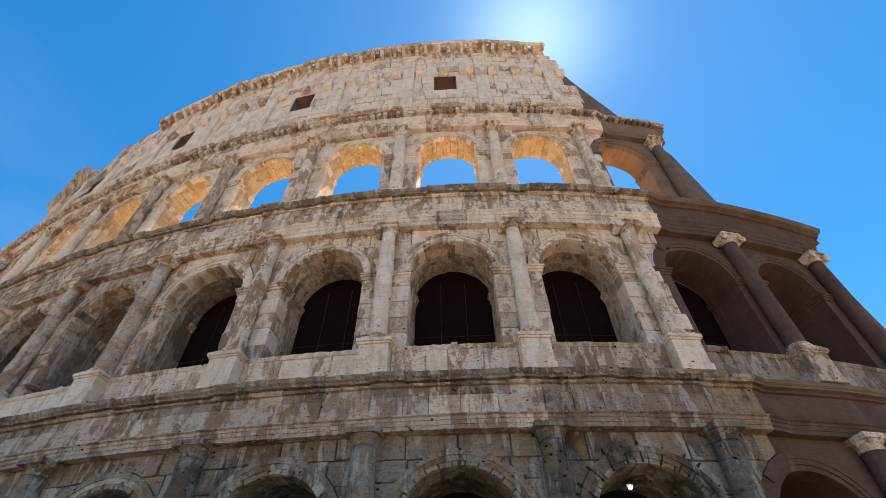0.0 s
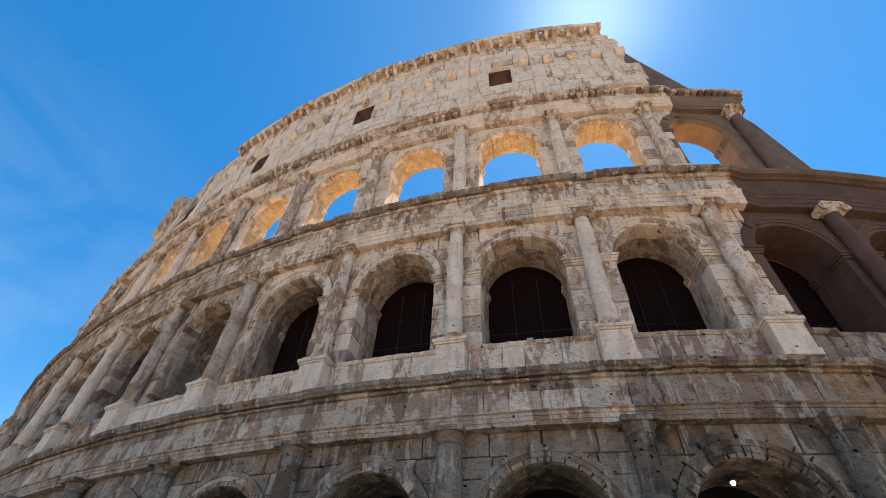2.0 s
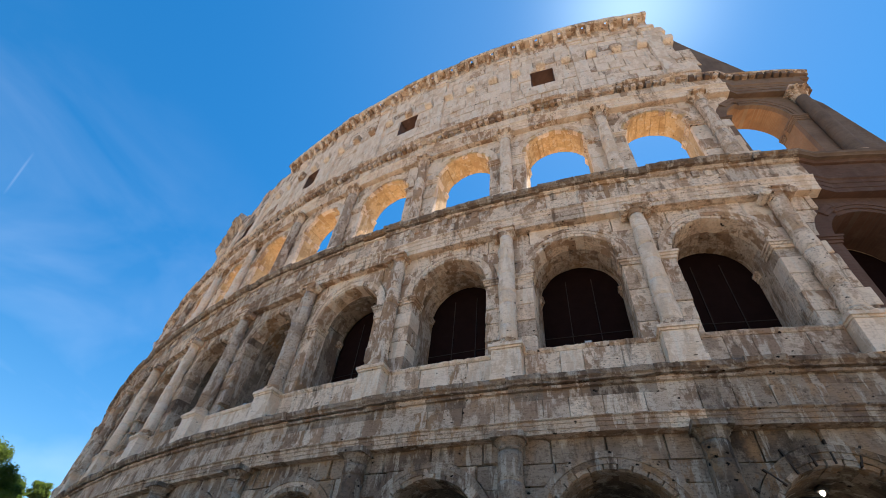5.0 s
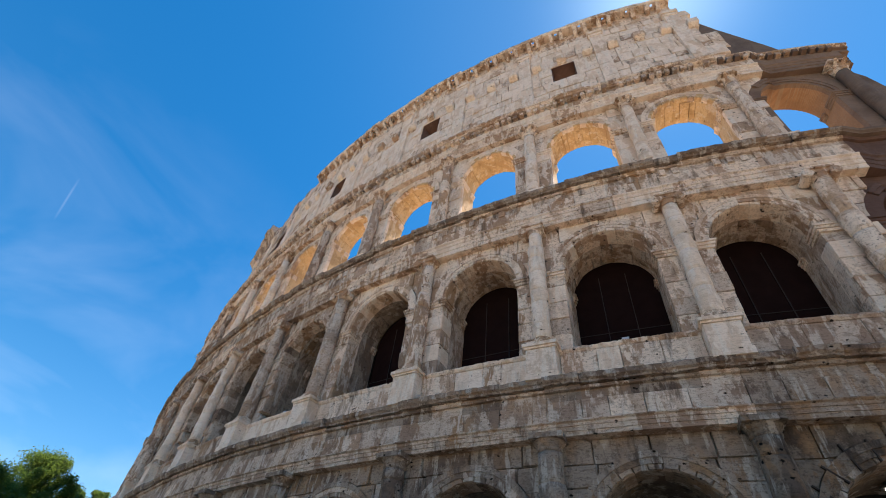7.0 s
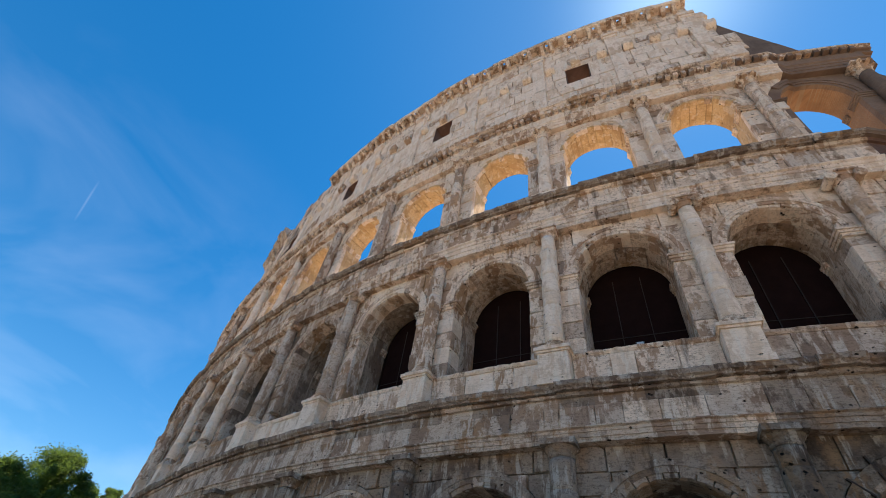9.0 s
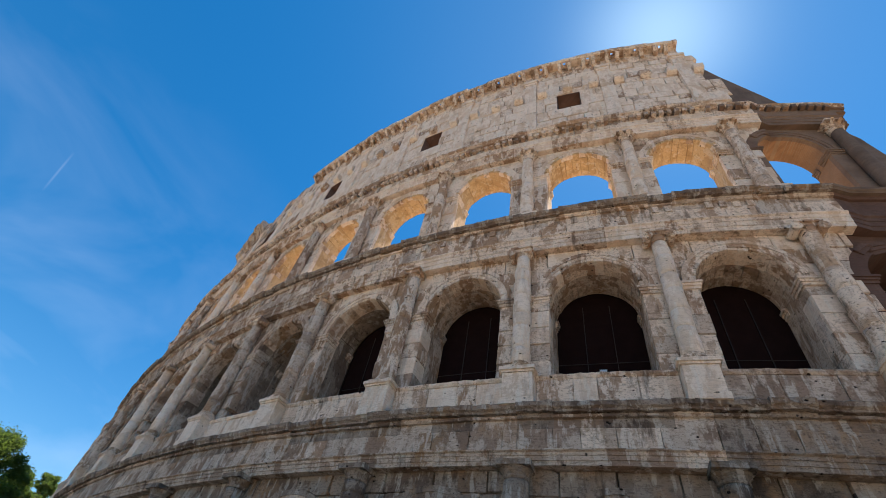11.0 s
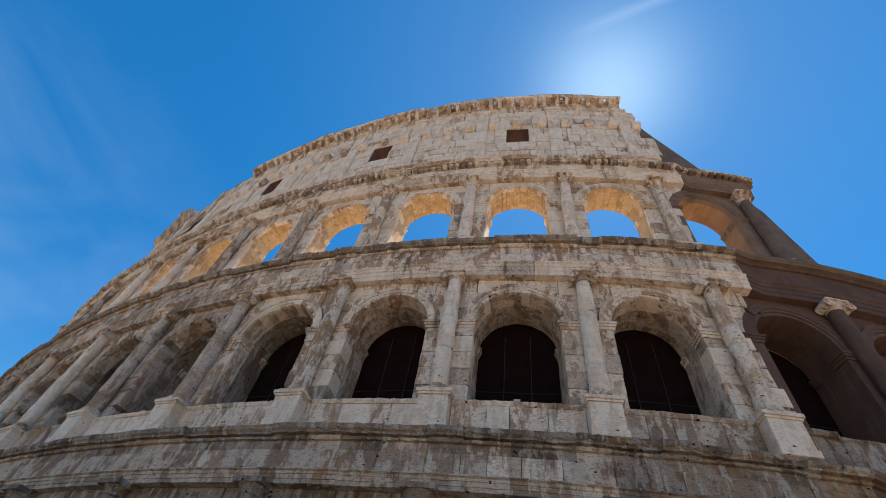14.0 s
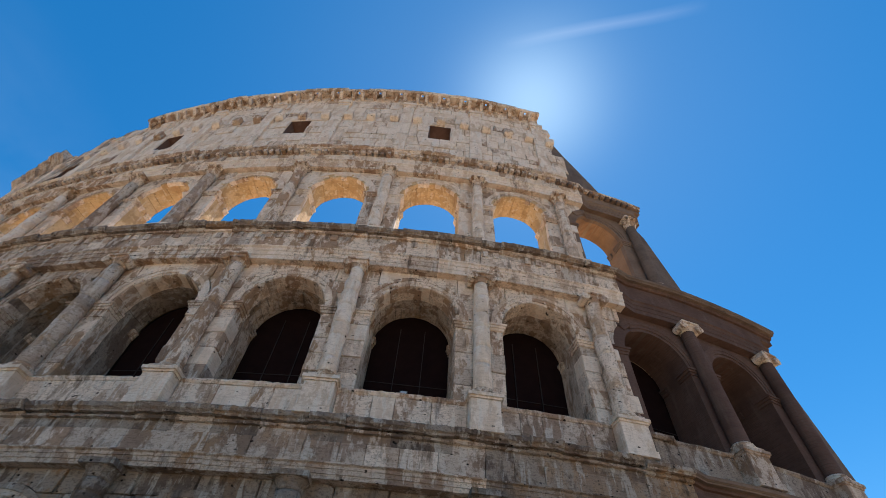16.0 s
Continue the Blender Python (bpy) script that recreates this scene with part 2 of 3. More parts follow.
SHIFT = {-4: 0.04, -2: -0.12, -1: 0.12, 0: 0.13, 1: 0.24, 2: -0.01, 3: -0.45, 4: -1.05, 5: -1.1, 6: -1.1}


def col_at(i):
    return i * BAY + SHIFT.get(i, 0.0)


def arch_mid(n, i):
    """The middle of an arch: halfway between its columns, but for one in the repair."""
    return (col_at(i) + col_at(i + 1)) / 2 + (0.4 if (n, i) == (2, 2) else 0.0)


def P(s, o, z):
    """From metres along the wall, outwards from it, and up, to the world."""
    o -= 0.28 * min(1.0, max(0.0, (s / BAY - 2.34) / 0.03)) + 0.05 * min(9.0, max(0.0, s - 19.6))      # the repair stands a little back
    t, x, y = np.interp(s, SG, TH), np.interp(s, SG, CX), np.interp(s, SG, CY)
    return Vector((x + math.sin(t) * o, y - math.cos(t) * o, z))


rng = random.Random(7)
ORIGIN = {}


def thing(name, at, label, category, group="", kind=""):
    ob = new(name)
    ob.location = at
    ob.empty_display_size = 0.2
    ORIGIN[ob] = Vector(at)
    return tagged(ob, label, category, group, kind)


def part(name, geo, mat, parent, label="", smooth=False):
    """One mesh object, from world places and faces, under a thing or a part."""
    verts, faces = geo
    c = Vector((0, 0, 0))
    for v in verts:
        c += v
    c /= len(verts)
    me = bpy.data.meshes.new(name)
    me.from_pydata([v - c for v in verts], [], faces)
    me.materials.append(mat)
    if smooth:
        me.polygons.foreach_set("use_smooth", [True] * len(me.polygons))
    me.update()
    ob = new(name, me)
    ORIGIN[ob] = c
    ob.parent = parent
    ob.location = c - ORIGIN[parent] if parent else c
    if label:
        ob["label"] = label
    return ob


def joined(geos):
    verts, faces = [], []
    for v, f in geos:
        n = len(verts)
        verts += v
        faces += [tuple(i + n for i in q) for q in f]
    return verts, faces


def prism(poly, o0, o1, bevel=0.025, jitter=0.0):
    """A block: a polygon of (s, z), counter-clockwise seen from outside, from o0 out to o1, with a worn front edge and a deep joint."""
    n = len(poly)
    cs, cz = sum(p[0] for p in poly) / n, sum(p[1] for p in poly) / n
    verts = [P(s, o0, z) for s, z in poly]
    if bevel > 0:
        verts += [P(s, o1 - 0.13, z) for s, z in poly] if o1 - o0 > 0.3 else [P(s, o1 - 1.5 * bevel, z) for s, z in poly]
    for s, z in poly:
        d = math.hypot(cs - s, cz - z) or 1
        k = min(0.4, bevel * rng.uniform(0.7, 1.9 if jitter else 1.0) / d)
        verts.append(P(s + (cs - s) * k, o1 + rng.uniform(-jitter, jitter), z + (cz - z) * k))
    rings = 3 if bevel > 0 else 2
    faces = [tuple(reversed(range(n))), tuple(range((rings - 1) * n, rings * n))]
    for r in range(rings - 1):
        for i in range(n):
            j = (i + 1) % n
            faces.append((r * n + i, r * n + j, (r + 1) * n + j, (r + 1) * n + i))
    return verts, faces


def chipped(poly, chance, size=0.2):
    """Sometimes a corner is gone, where a clamp was robbed."""
    if len(poly) != 4 or rng.random() > chance:
        return poly
    k = rng.randrange(4)
    out = []
    for i, p in enumerate(poly):
        if i != k:
            out.append(p)
            continue
        for q in (poly[i - 1], poly[(i + 1) % 4]):
            d = math.hypot(q[0] - p[0], q[1] - p[1]) or 1
            u = min(0.4, rng.uniform(0.08, size) / d)
            out.append((p[0] + (q[0] - p[0]) * u, p[1] + (q[1] - p[1]) * u))
    return out


def sweep(profile, s0, s1, steps=2, wear=0.0):
    """A moulding: a closed profile of (o, z), counter-clockwise seen looking along +s, drawn along the wall."""
    n = len(profile)
    verts = []
    for k in range(steps + 1):
        s = s0 + (s1 - s0) * k / steps
        for o, z in profile:
            verts.append(P(s, o + rng.uniform(-wear, wear * 0.3), z + rng.uniform(-wear, wear) * 0.6))
    faces = [tuple(range(n)), tuple(reversed(range(steps * n, (steps + 1) * n)))]
    for k in range(steps):
        for i in range(n):
            j = (i + 1) % n
            faces.append((k * n + i, (k + 1) * n + i, (k + 1) * n + j, k * n + j))
    return verts, faces


def block(s0, s1, o0, o1, z0, z1, bevel=0.025, jitter=0.0):
    return prism([(s0, z0), (s1, z0), (s1, z1), (s0, z1)], o0, o1, bevel, jitter)


def lathe(s, o, rings, seg=18, rough=0.0, flat=None):
    """A turned form round the upright at (s, o): rings of (radius, z)."""
    c = P(s, o, 0)
    turn = np.interp(s, SG, TH)
    verts, faces = [], []
    for r, z in rings:
        for k in range(seg):
            a = turn + 2 * math.pi * k / seg
            d = r
            if rough:
                v = Vector((c.x + math.cos(a) * r, c.y + math.sin(a) * r, z))
                d += rough * (noise.noise(v * 1.6) + 0.6 * noise.noise(v * 4.0))
            verts.append(Vector((c.x + math.cos(a) * d, c.y + math.sin(a) * d, z)))
    for i in range(len(rings) - 1):
        for k in range(seg):
            j = (k + 1) % seg
            faces.append((i * seg + k, i * seg + j, (i + 1) * seg + j, (i + 1) * seg + k))
    faces.append(tuple(reversed(range(seg))))
    faces.append(tuple(range((len(rings) - 1) * seg, len(rings) * seg)))
    return verts, faces


def cut(poly, s, keep_left):
    out = []
    n = len(poly)
    inside = (lambda p: p[0] <= s + 1e-9) if keep_left else (lambda p: p[0] >= s - 1e-9)
    for i in range(n):
        a, b = poly[i], poly[(i + 1) % n]
        if inside(a):
            out.append(a)
        if inside(a) != inside(b):
            k = (s - a[0]) / (b[0] - a[0])
            out.append((s, a[1] + (b[1] - a[1]) * k))
    return out


def area(poly):
    return 0.5 * sum(a[0] * b[1] - b[0] * a[1] for a, b in zip(poly, poly[1:] + poly[:1]))


# ---- storeys ----
# o: wall face; depth: wall thickness; sill, crown: the arch; r: its half width; top: foot of the entablature
STOREYS = {
    1: dict(o=0.10, depth=2.6, base=0.0, sill=0.0, crown=7.95, r=2.15, top=9.13, col_o=0.42, rad=0.50, ped=0.0),
    2: dict(o=0.00, depth=2.4, base=11.40, sill=12.95, crown=19.80, r=2.08, top=20.76, col_o=0.32, rad=0.43, ped=13.05),
    3: dict(o=-0.40, depth=1.8, base=23.60, sill=24.2, crown=31.5, r=2.05, top=32.36, col_o=-0.12, rad=0.41, ped=24.3),
}
FIRST, LAST = -11, {1: 5, 2: 3, 3: 2}     # the last bay of each storey
BRICK_FROM = 2                            # bays from here on are the brick repair
building = thing("amphitheatre", P(0, -1.2, 0), "ancient travertine amphitheatre with three arcaded storeys and an attic", "amphitheatre")


def pick(n, i=0):
    """The stone of a storey: soot lies thick low down; towards both ends the stones are darker."""
    u = rng.random()
    if n == 1:
        if i >= 1:
            return BLACK_STONE if u < 0.55 else GREY_STONE
        return GREY_STONE if u < 0.93 else DULL_STONE
    if n == 2:
        if i <= -3:
            return DULL_STONE if u < 0.75 else GREY_STONE if u < 0.87 else TRAVERTINE
        return PALE_STONE if u < 0.14 else DULL_STONE if u < 0.24 else TRAVERTINE
    return PALE_STONE if u < (0.55 if i > -4 else 0.15) else TRAVERTINE


def courses(z0, z1, h):
    n = max(1, round((z1 - z0) / h))
    zs = [z0 + (z1 - z0) * k / n for k in range(n + 1)]
    return [z0] + [z + rng.uniform(-0.06, 0.06) for z in zs[1:-1]] + [z1]


def arch_bay(n, i):
    """One bay of an arcaded storey: its rear mass, then every stone of its face."""
    g = STOREYS[n]
    a, b = col_at(i), col_at(i + 1)
    mid, r, o = arch_mid(n, i), g["r"] * (b - a) / BAY, g["o"]
    zc, back, split = g["crown"] - r, o - g["depth"], o - (0.3 if n == 3 else 0.95)
    ring = 0.62
    brick = i >= BRICK_FROM
    ragged = i == BRICK_FROM
    worn = 0.75 if i <= -3 and n < 3 else 0.4      # the far bays are the most broken
    front = []
    lined = n > 1 and -8 <= i < BRICK_FROM
    rc = r + (0.22 if lined else 0.0)
    outline = [(a, g["sill"]), (mid - r, g["sill"])] + ([(mid - r, zc)] if lined else []) + [(mid - rc * math.cos(t), zc + rc * math.sin(t)) for t in np.linspace(0, math.pi, 25)] + ([(mid + r, zc)] if lined else [])
    outline += [(mid + r, g["sill"]), (b, g["sill"]), (b, g["top"] + 0.25), (a, g["top"] + 0.25)]

    def add(poly, kind, lift=0.0):
        if area(poly) < 0.02:
            return
        if brick:
            if not ragged or kind == "voussoir":
                return
            reach = a + (1.05 if poly[0][1] < zc else 1.75) + rng.uniform(-0.25, 0.35)
            poly = cut(poly, reach, True)
            if len(poly) < 3 or area(poly) < 0.05:
                return
            lift += 0.05
        front.append((kind, prism(chipped(poly, worn, 0.2 + 0.35 * (worn > 0.5)), split, o + lift + rng.uniform(-0.1, 0.1) * worn, rng.uniform(0.012, 0.024) * (1 + 2 * worn), 0.04 * worn)))

    zs = courses(g["sill"], zc, 1.0)
    for z0, z1 in zip(zs, zs[1:]):
        for s0, s1 in ((a, mid - r), (mid + r, b)):
            w = rng.uniform(-0.015, 0.015)
            s0, s1 = (s0, s1 + w) if s0 == a else (s0 + w, s1)
            add([(s0, z0), (s1, z0), (s1, z1), (s0, z1)], "stone_block")
    count = 15
    for k in range(count):
        t0, t1 = math.pi * k / count, math.pi * (k + 1) / count
        tm, r0 = (t0 + t1) / 2, r + rng.uniform(-0.02, 0.02)
        poly = [(mid + q * math.cos(t), zc + q * math.sin(t)) for q, t in
                ((r0, t1), (r0, tm), (r0, t0), (r + ring, t0), (r + ring, tm), (r + ring, t1))]
        add(poly, "voussoir", 0.03)
    zs = courses(zc, g["top"], 0.95)
    r2 = r + ring

    def edge(z):
        return math.sqrt(max(0.0, r2 * r2 - (z - zc) ** 2))

    for z0, z1 in zip(zs, zs[1:]):
        if z0 < zc + r2:
            zt = min(z1, zc + r2)
            arc = [(edge(z0 + (zt - z0) * q / 4), z0 + (zt - z0) * q / 4) for q in range(5)]
            left = [(a, z0)] + [(mid - e, z) for e, z in arc] + ([(mid, z1)] if zt < z1 else []) + [(a, z1)]
            right = [(b, z1)] + ([(mid, z1)] if zt < z1 else []) + [(mid + e, z) for e, z in reversed(arc)] + [(b, z0)]
        else:
            left, right = [(a, z0), (mid, z0), (mid, z1), (a, z1)], [(mid, z0), (b, z0), (b, z1), (mid, z1)]
        c = rng.uniform(1.05, 1.6)
        for poly, s in ((left, a + c), (right, b - c)):
            add(cut(poly, s, True), "stone_block")
            add(cut(poly, s, False), "stone_block")
    # lower reveals and vaults: soot plus the recess's shade, both in the colour
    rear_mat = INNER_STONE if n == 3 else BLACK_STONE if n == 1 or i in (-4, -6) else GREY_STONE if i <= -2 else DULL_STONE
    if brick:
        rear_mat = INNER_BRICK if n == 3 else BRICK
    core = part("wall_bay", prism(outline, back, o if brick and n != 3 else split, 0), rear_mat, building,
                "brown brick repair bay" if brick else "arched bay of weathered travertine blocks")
    if lined:       # the stones of the vault, in rows one behind the other
        rows = 2 if n == 2 else 1
        for q in range(rows):
            o0, o1 = back + (split - back) * q / rows, back + (split - back) * (q + 1) / rows - 0.004
            cuts = sorted([0.0, math.pi] + [math.pi * (k + rng.uniform(-0.25, 0.25)) / 13 for k in range(1, 13)])
            for t0, t1 in zip(cuts, cuts[1:]):
                r0 = r + rng.uniform(-0.035, 0.02)
                gap = 0.006
                tm = (t0 + t1) / 2
                poly = [(mid + u * math.cos(t), zc + u * math.sin(t)) for u, t in
                        ((r0, t1 - gap), (r0, tm), (r0, t0 + gap), (r + 0.24, t0 + gap), (r + 0.24, tm), (r + 0.24, t1 - gap))]
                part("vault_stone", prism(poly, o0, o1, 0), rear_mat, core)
    if brick and n == 3:
        part("brick_face", prism(outline, split, o, 0), TAN_BRICK, core)
    for kind, geo in front:
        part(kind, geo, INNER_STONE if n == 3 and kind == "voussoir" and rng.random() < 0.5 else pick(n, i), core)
    # archivolt: a double raised band round the arch
    for q0, q1, lift in ((0.40, 0.62, 0.10), (0.20, 0.40, 0.06)):
        vs, fs, steps = [], [], 28
        for k in range(steps + 1):
            t = math.pi * (0.78 if ragged else 1.0) * k / steps
            w = 0 if brick else rng.uniform(-0.015, 0.015)
            for q, out in ((q0, o - 0.05), (q0, o + lift + w), (q1, o + lift + w), (q1, o - 0.05)):
                vs.append(P(mid + (r + q) * math.cos(t), out, zc + (r + q) * math.sin(t)))
        for k in range(steps):
            for q in range(4):
                fs.append((k * 4 + q, k * 4 + (q + 1) % 4, k * 4 + 4 + (q + 1) % 4, k * 4 + 4 + q))
        fs += [(3, 2, 1, 0), tuple(steps * 4 + q for q in range(4))]
        part("archivolt", (vs, fs), (TAN_BRICK if n == 3 else BRICK) if brick else pick(n, i), core)
    # imposts on both jambs, near and far
    zi = zc - 0.42
    for side in (-1, 1):
        for deep in (0, 1):
            geos = []
            for dz0, dz1, out in ((0.0, 0.16, 0.06), (0.16, 0.30, 0.12), (0.30, 0.42, 0.18)):
                if deep:
                    s0, s1 = sorted((mid + side * (r - out), mid + side * (r + 0.1)))
                    geos.append(block(s0, s1, back + 0.02, back + 0.5, zi + dz0, zi + dz1, 0.01))
                else:
                    s0, s1 = sorted((mid + side * (r - out), (a if side < 0 else b)))
                    geos.append(block(s0, s1, o - 0.9, o + out, zi + dz0, zi + dz1, 0.012))
            part("impost", joined(geos), (TAN_BRICK if n == 3 else BRICK) if brick else pick(n, i), core)
    return core


CAPITAL = {1: 0.55, 2: 0.55, 3: 1.05}


def column(n, i):
    """A half-engaged column with its base, capital and pedestal."""
    g = STOREYS[n]
    s, o, rad = col_at(i), g["col_o"], g["rad"]
    z0, z1 = g["ped"], g["top"]
    repaired = i > BRICK_FROM
    zb, zt = z0 + 0.42, z1 - CAPITAL[n]
    rings = []
    drum = zb
    while drum < zt - 0.01:
        nxt = zt if repaired or zt - drum < 1.3 else drum + rng.uniform(0.75, 1.35)
        shift = 0 if repaired else rng.uniform(-0.018, 0.018)
        m = max(3, int((nxt - drum) / 0.22))
        for k in range(m + 1):
            z = drum + (nxt - drum) * k / m
            q = rad * (1 - 0.12 * ((z - zb) / (zt - zb)) ** 1.7) + shift
            if k == 0:
                rings.append((q - (0 if repaired else 0.04), z))
                rings.append((q, z + 0.022))
            elif k == m:
                rings.append((q, z - 0.022))
            else:
                rings.append((q, z))
        drum = nxt
    mat = (GREY_BRICK if n == 3 else BRICK) if repaired else (BLACK_STONE if n == 1 and i > 0 else GREY_STONE if n == 1 else DULL_STONE if i in (-2, -6, -3) else PALE_STONE if i in (0, 1, -4, -5) else TRAVERTINE)
    shaft = part("column", lathe(s, o, rings, 24, 0.0 if repaired else 0.05), mat, building,
                 "engaged brick column" if repaired else "engaged weathered travertine column", True)
    cap_mat = TRAVERTINE if repaired else TRAVERTINE if n > 1 else mat
    part("base", joined([lathe(s, o, [(rad * 1.28, z0 + 0.12), (rad * 1.33, z0 + 0.19), (rad * 1.25, z0 + 0.26), (rad * 1.1, z0 + 0.29), (rad * 1.17, z0 + 0.36), (rad * 1.0, zb + 0.02)], 20),
                         block(s - rad * 1.35, s + rad * 1.35, o - rad, o + rad * 1.35, z0, z0 + 0.13, 0.015)]), cap_mat, shaft)
    rt = rad * 0.88
    if n == 1:
        part("capital", lathe(s, o, [(rt, zt), (rt * 1.08, zt + 0.05), (rt * 1.08, zt + 0.1), (rt * 1.0, zt + 0.12), (rt * 1.1, zt + 0.22), (rt * 1.35, zt + 0.36)], 20, 0.02), cap_mat, shaft)
        part("abacus", block(s - rt * 1.42, s + rt * 1.42, o - rt, o + rt * 1.42, zt + 0.36, z1 + 0.01, 0.02), cap_mat, shaft)
    elif n == 2:
        part("capital", lathe(s, o, [(rt, zt), (rt * 1.06, zt + 0.06), (rt * 1.02, zt + 0.12), (rt * 1.2, zt + 0.28)], 20, 0.015), cap_mat, shaft)
        part("abacus", block(s - rt * 1.55, s + rt * 1.55, o - rt, o + rt * 1.5, zt + 0.46, z1 + 0.01, 0.02), cap_mat, shaft)
        part("cushion", block(s - rt * 1.35, s + rt * 1.35, o - rt, o + rt * 1.2, zt + 0.24, zt + 0.47, 0.02), cap_mat, shaft)
        for side in (-1, 1):      # the two volutes, rolls that point outwards
            if not repaired and i < 1 and rng.random() < 0.3:      # broken off
                continue
            vs, fs = [], []
            c_s, c_z, rr = s + side * rt * 1.45, zt + 0.22, 0.25
            for oo, q in ((o - rt * 0.6, 0.85), (o + rt * 0.9, 0.8), (o + rt * 1.42, 1.0), (o + rt * 1.50, 0.75), (o + rt * 1.42, 0.5), (o + rt * 1.56, 0.28)):
                for k in range(12):
                    t = 2 * math.pi * k / 12
                    vs.append(P(c_s + rr * q * math.cos(t), oo, c_z + rr * q * math.sin(t)))
            for q in range(5):
                for k in range(12):
                    j = (k + 1) % 12
                    fs.append((q * 12 + k, q * 12 + j, (q + 1) * 12 + j, (q + 1) * 12 + k))
            fs.append(tuple(range(60, 72)))
            part("volute", (vs, fs), cap_mat, shaft)
    else:
        part("capital", lathe(s, o, [(rt, zt), (rt * 1.12, zt + 0.05), (rt * 0.9, zt + 0.10), (rt * 0.9, zt + 0.5), (rt * 1.1, zt + 0.88)], 16, 0.03), cap_mat, shaft)
        part("abacus", block(s - rt * 1.5, s + rt * 1.5, o - rt, o + rt * 1.45, zt + 0.88, z1 + 0.01, 0.03), cap_mat, shaft)
        for row, (zz, hh, out) in enumerate(((zt + 0.06, 0.40, 0.20), (zt + 0.34, 0.52, 0.34))):
            for k in range(8):
                t = np.interp(s, SG, TH) + 2 * math.pi * (k + 0.5 * row) / 8
                c = P(s, o, 0)
                vs, fs = [], []
                for u, d, w in ((0, 0.0, 0.15), (0.5, 0.05, 0.16), (0.85, out, 0.11), (0.8, out + 0.05, 0.05)):
                    for q in (-1, 0, 1):
                        rr = rt * 1.02 + d + (0.03 if q == 0 else 0) + rng.uniform(-0.01, 0.015)
                        vs.append(Vector((c.x + math.cos(t) * rr - math.sin(t) * w * q, c.y + math.sin(t) * rr + math.cos(t) * w * q, zz + hh * u)))
                for u in range(3):
                    for q in range(2):
                        fs.append((u * 3 + q, u * 3 + q + 1, u * 3 + q + 4, u * 3 + q + 3))
                part("acanthus_leaf", (vs, fs), cap_mat, shaft)
    if n > 1:
        zp = g["base"] - 0.05
        w, d = 0.64, o + 0.55
        wall = g["o"] - 0.2
        mat = GREY_BRICK if (repaired and n == 3) else DULL_STONE if i > 2 else PALE_STONE
        part("pedestal", block(s - w, s + w, wall, d, zp + 0.28, z0 - 0.24, 0.02, 0.006), mat, shaft)
        part("plinth", block(s - w - 0.06, s + w + 0.06, wall, d + 0.06, zp, zp + 0.29, 0.03), mat, shaft)
        part("pedestal_cap", joined([block(s - w - 0.05, s + w + 0.05, wall, d + 0.05, z0 - 0.25, z0 - 0.15, 0.02),
                                     block(s - w - 0.12, s + w + 0.12, wall, d + 0.12, z0 - 0.15, z0 + 0.005, 0.025)]), mat, shaft)
    return shaft


def parapet(n, i):
    """The low wall between two pedestals, under the arch."""
    g = STOREYS[n]
    a, b = col_at(i), col_at(i + 1)
    o = g["o"] + 0.22
    brick = i >= BRICK_FROM
    core = part("parapet", sweep([(o - 1.2, g["base"] - 0.05), (o - 0.12, g["base"] - 0.05), (o - 0.12, g["sill"] - 0.1), (o - 1.2, g["sill"] - 0.1)][::-1], a, b, 4),
                GREY_STONE, building, "parapet of travertine slabs under the arch")
    s = a + 0.66
    end = b - 0.66
    while s < end - 0.05:
        w = rng.uniform(0.9, 2.1)
        e = end if end - s - w < 0.6 else s + w
        m = GREY_STONE if brick else DULL_STONE if i < -3 or i == 1 else PALE_STONE if rng.random() < 0.45 else TRAVERTINE
        part("parapet_slab", block(s, e, o - 0.6, o + rng.uniform(-0.02, 0.02), g["base"] - 0.05, g["sill"] - 0.18, 0.012, 0.01), m, core)
        part("coping_stone", sweep([(o - 1.2, g["sill"] - 0.18), (o + 0.03, g["sill"] - 0.18), (o + 0.10, g["sill"] - 0.08), (o + 0.10, g["sill"] + 0.01), (o - 1.2, g["sill"] + 0.01)][::-1], s, e, 6, 0.03), m, core)
        s = e


# entablatures: o of the wall, foot and top of architrave, top of frieze, top and reach of the cornice
ENTABLATURE = {
    1: dict(o=0.10, face=0.38, z=(9.13, 9.66, 10.48, 11.42), reach=0.98),
    2: dict(o=0.00, face=0.40, z=(20.76, 21.76, 22.72, 23.76), reach=0.98),
    3: dict(o=-0.40, face=0.36, z=(32.36, 33.35, 34.3, 35.2), reach=0.55),
}


def pieces(a, b, lo, hi):
    out, s = [], a
    while s < b - 0.02:
        e = s + rng.uniform(lo, hi)
        e = b if b - e < lo * 0.6 else e
        out.append((s, e))
        s = e
    return out


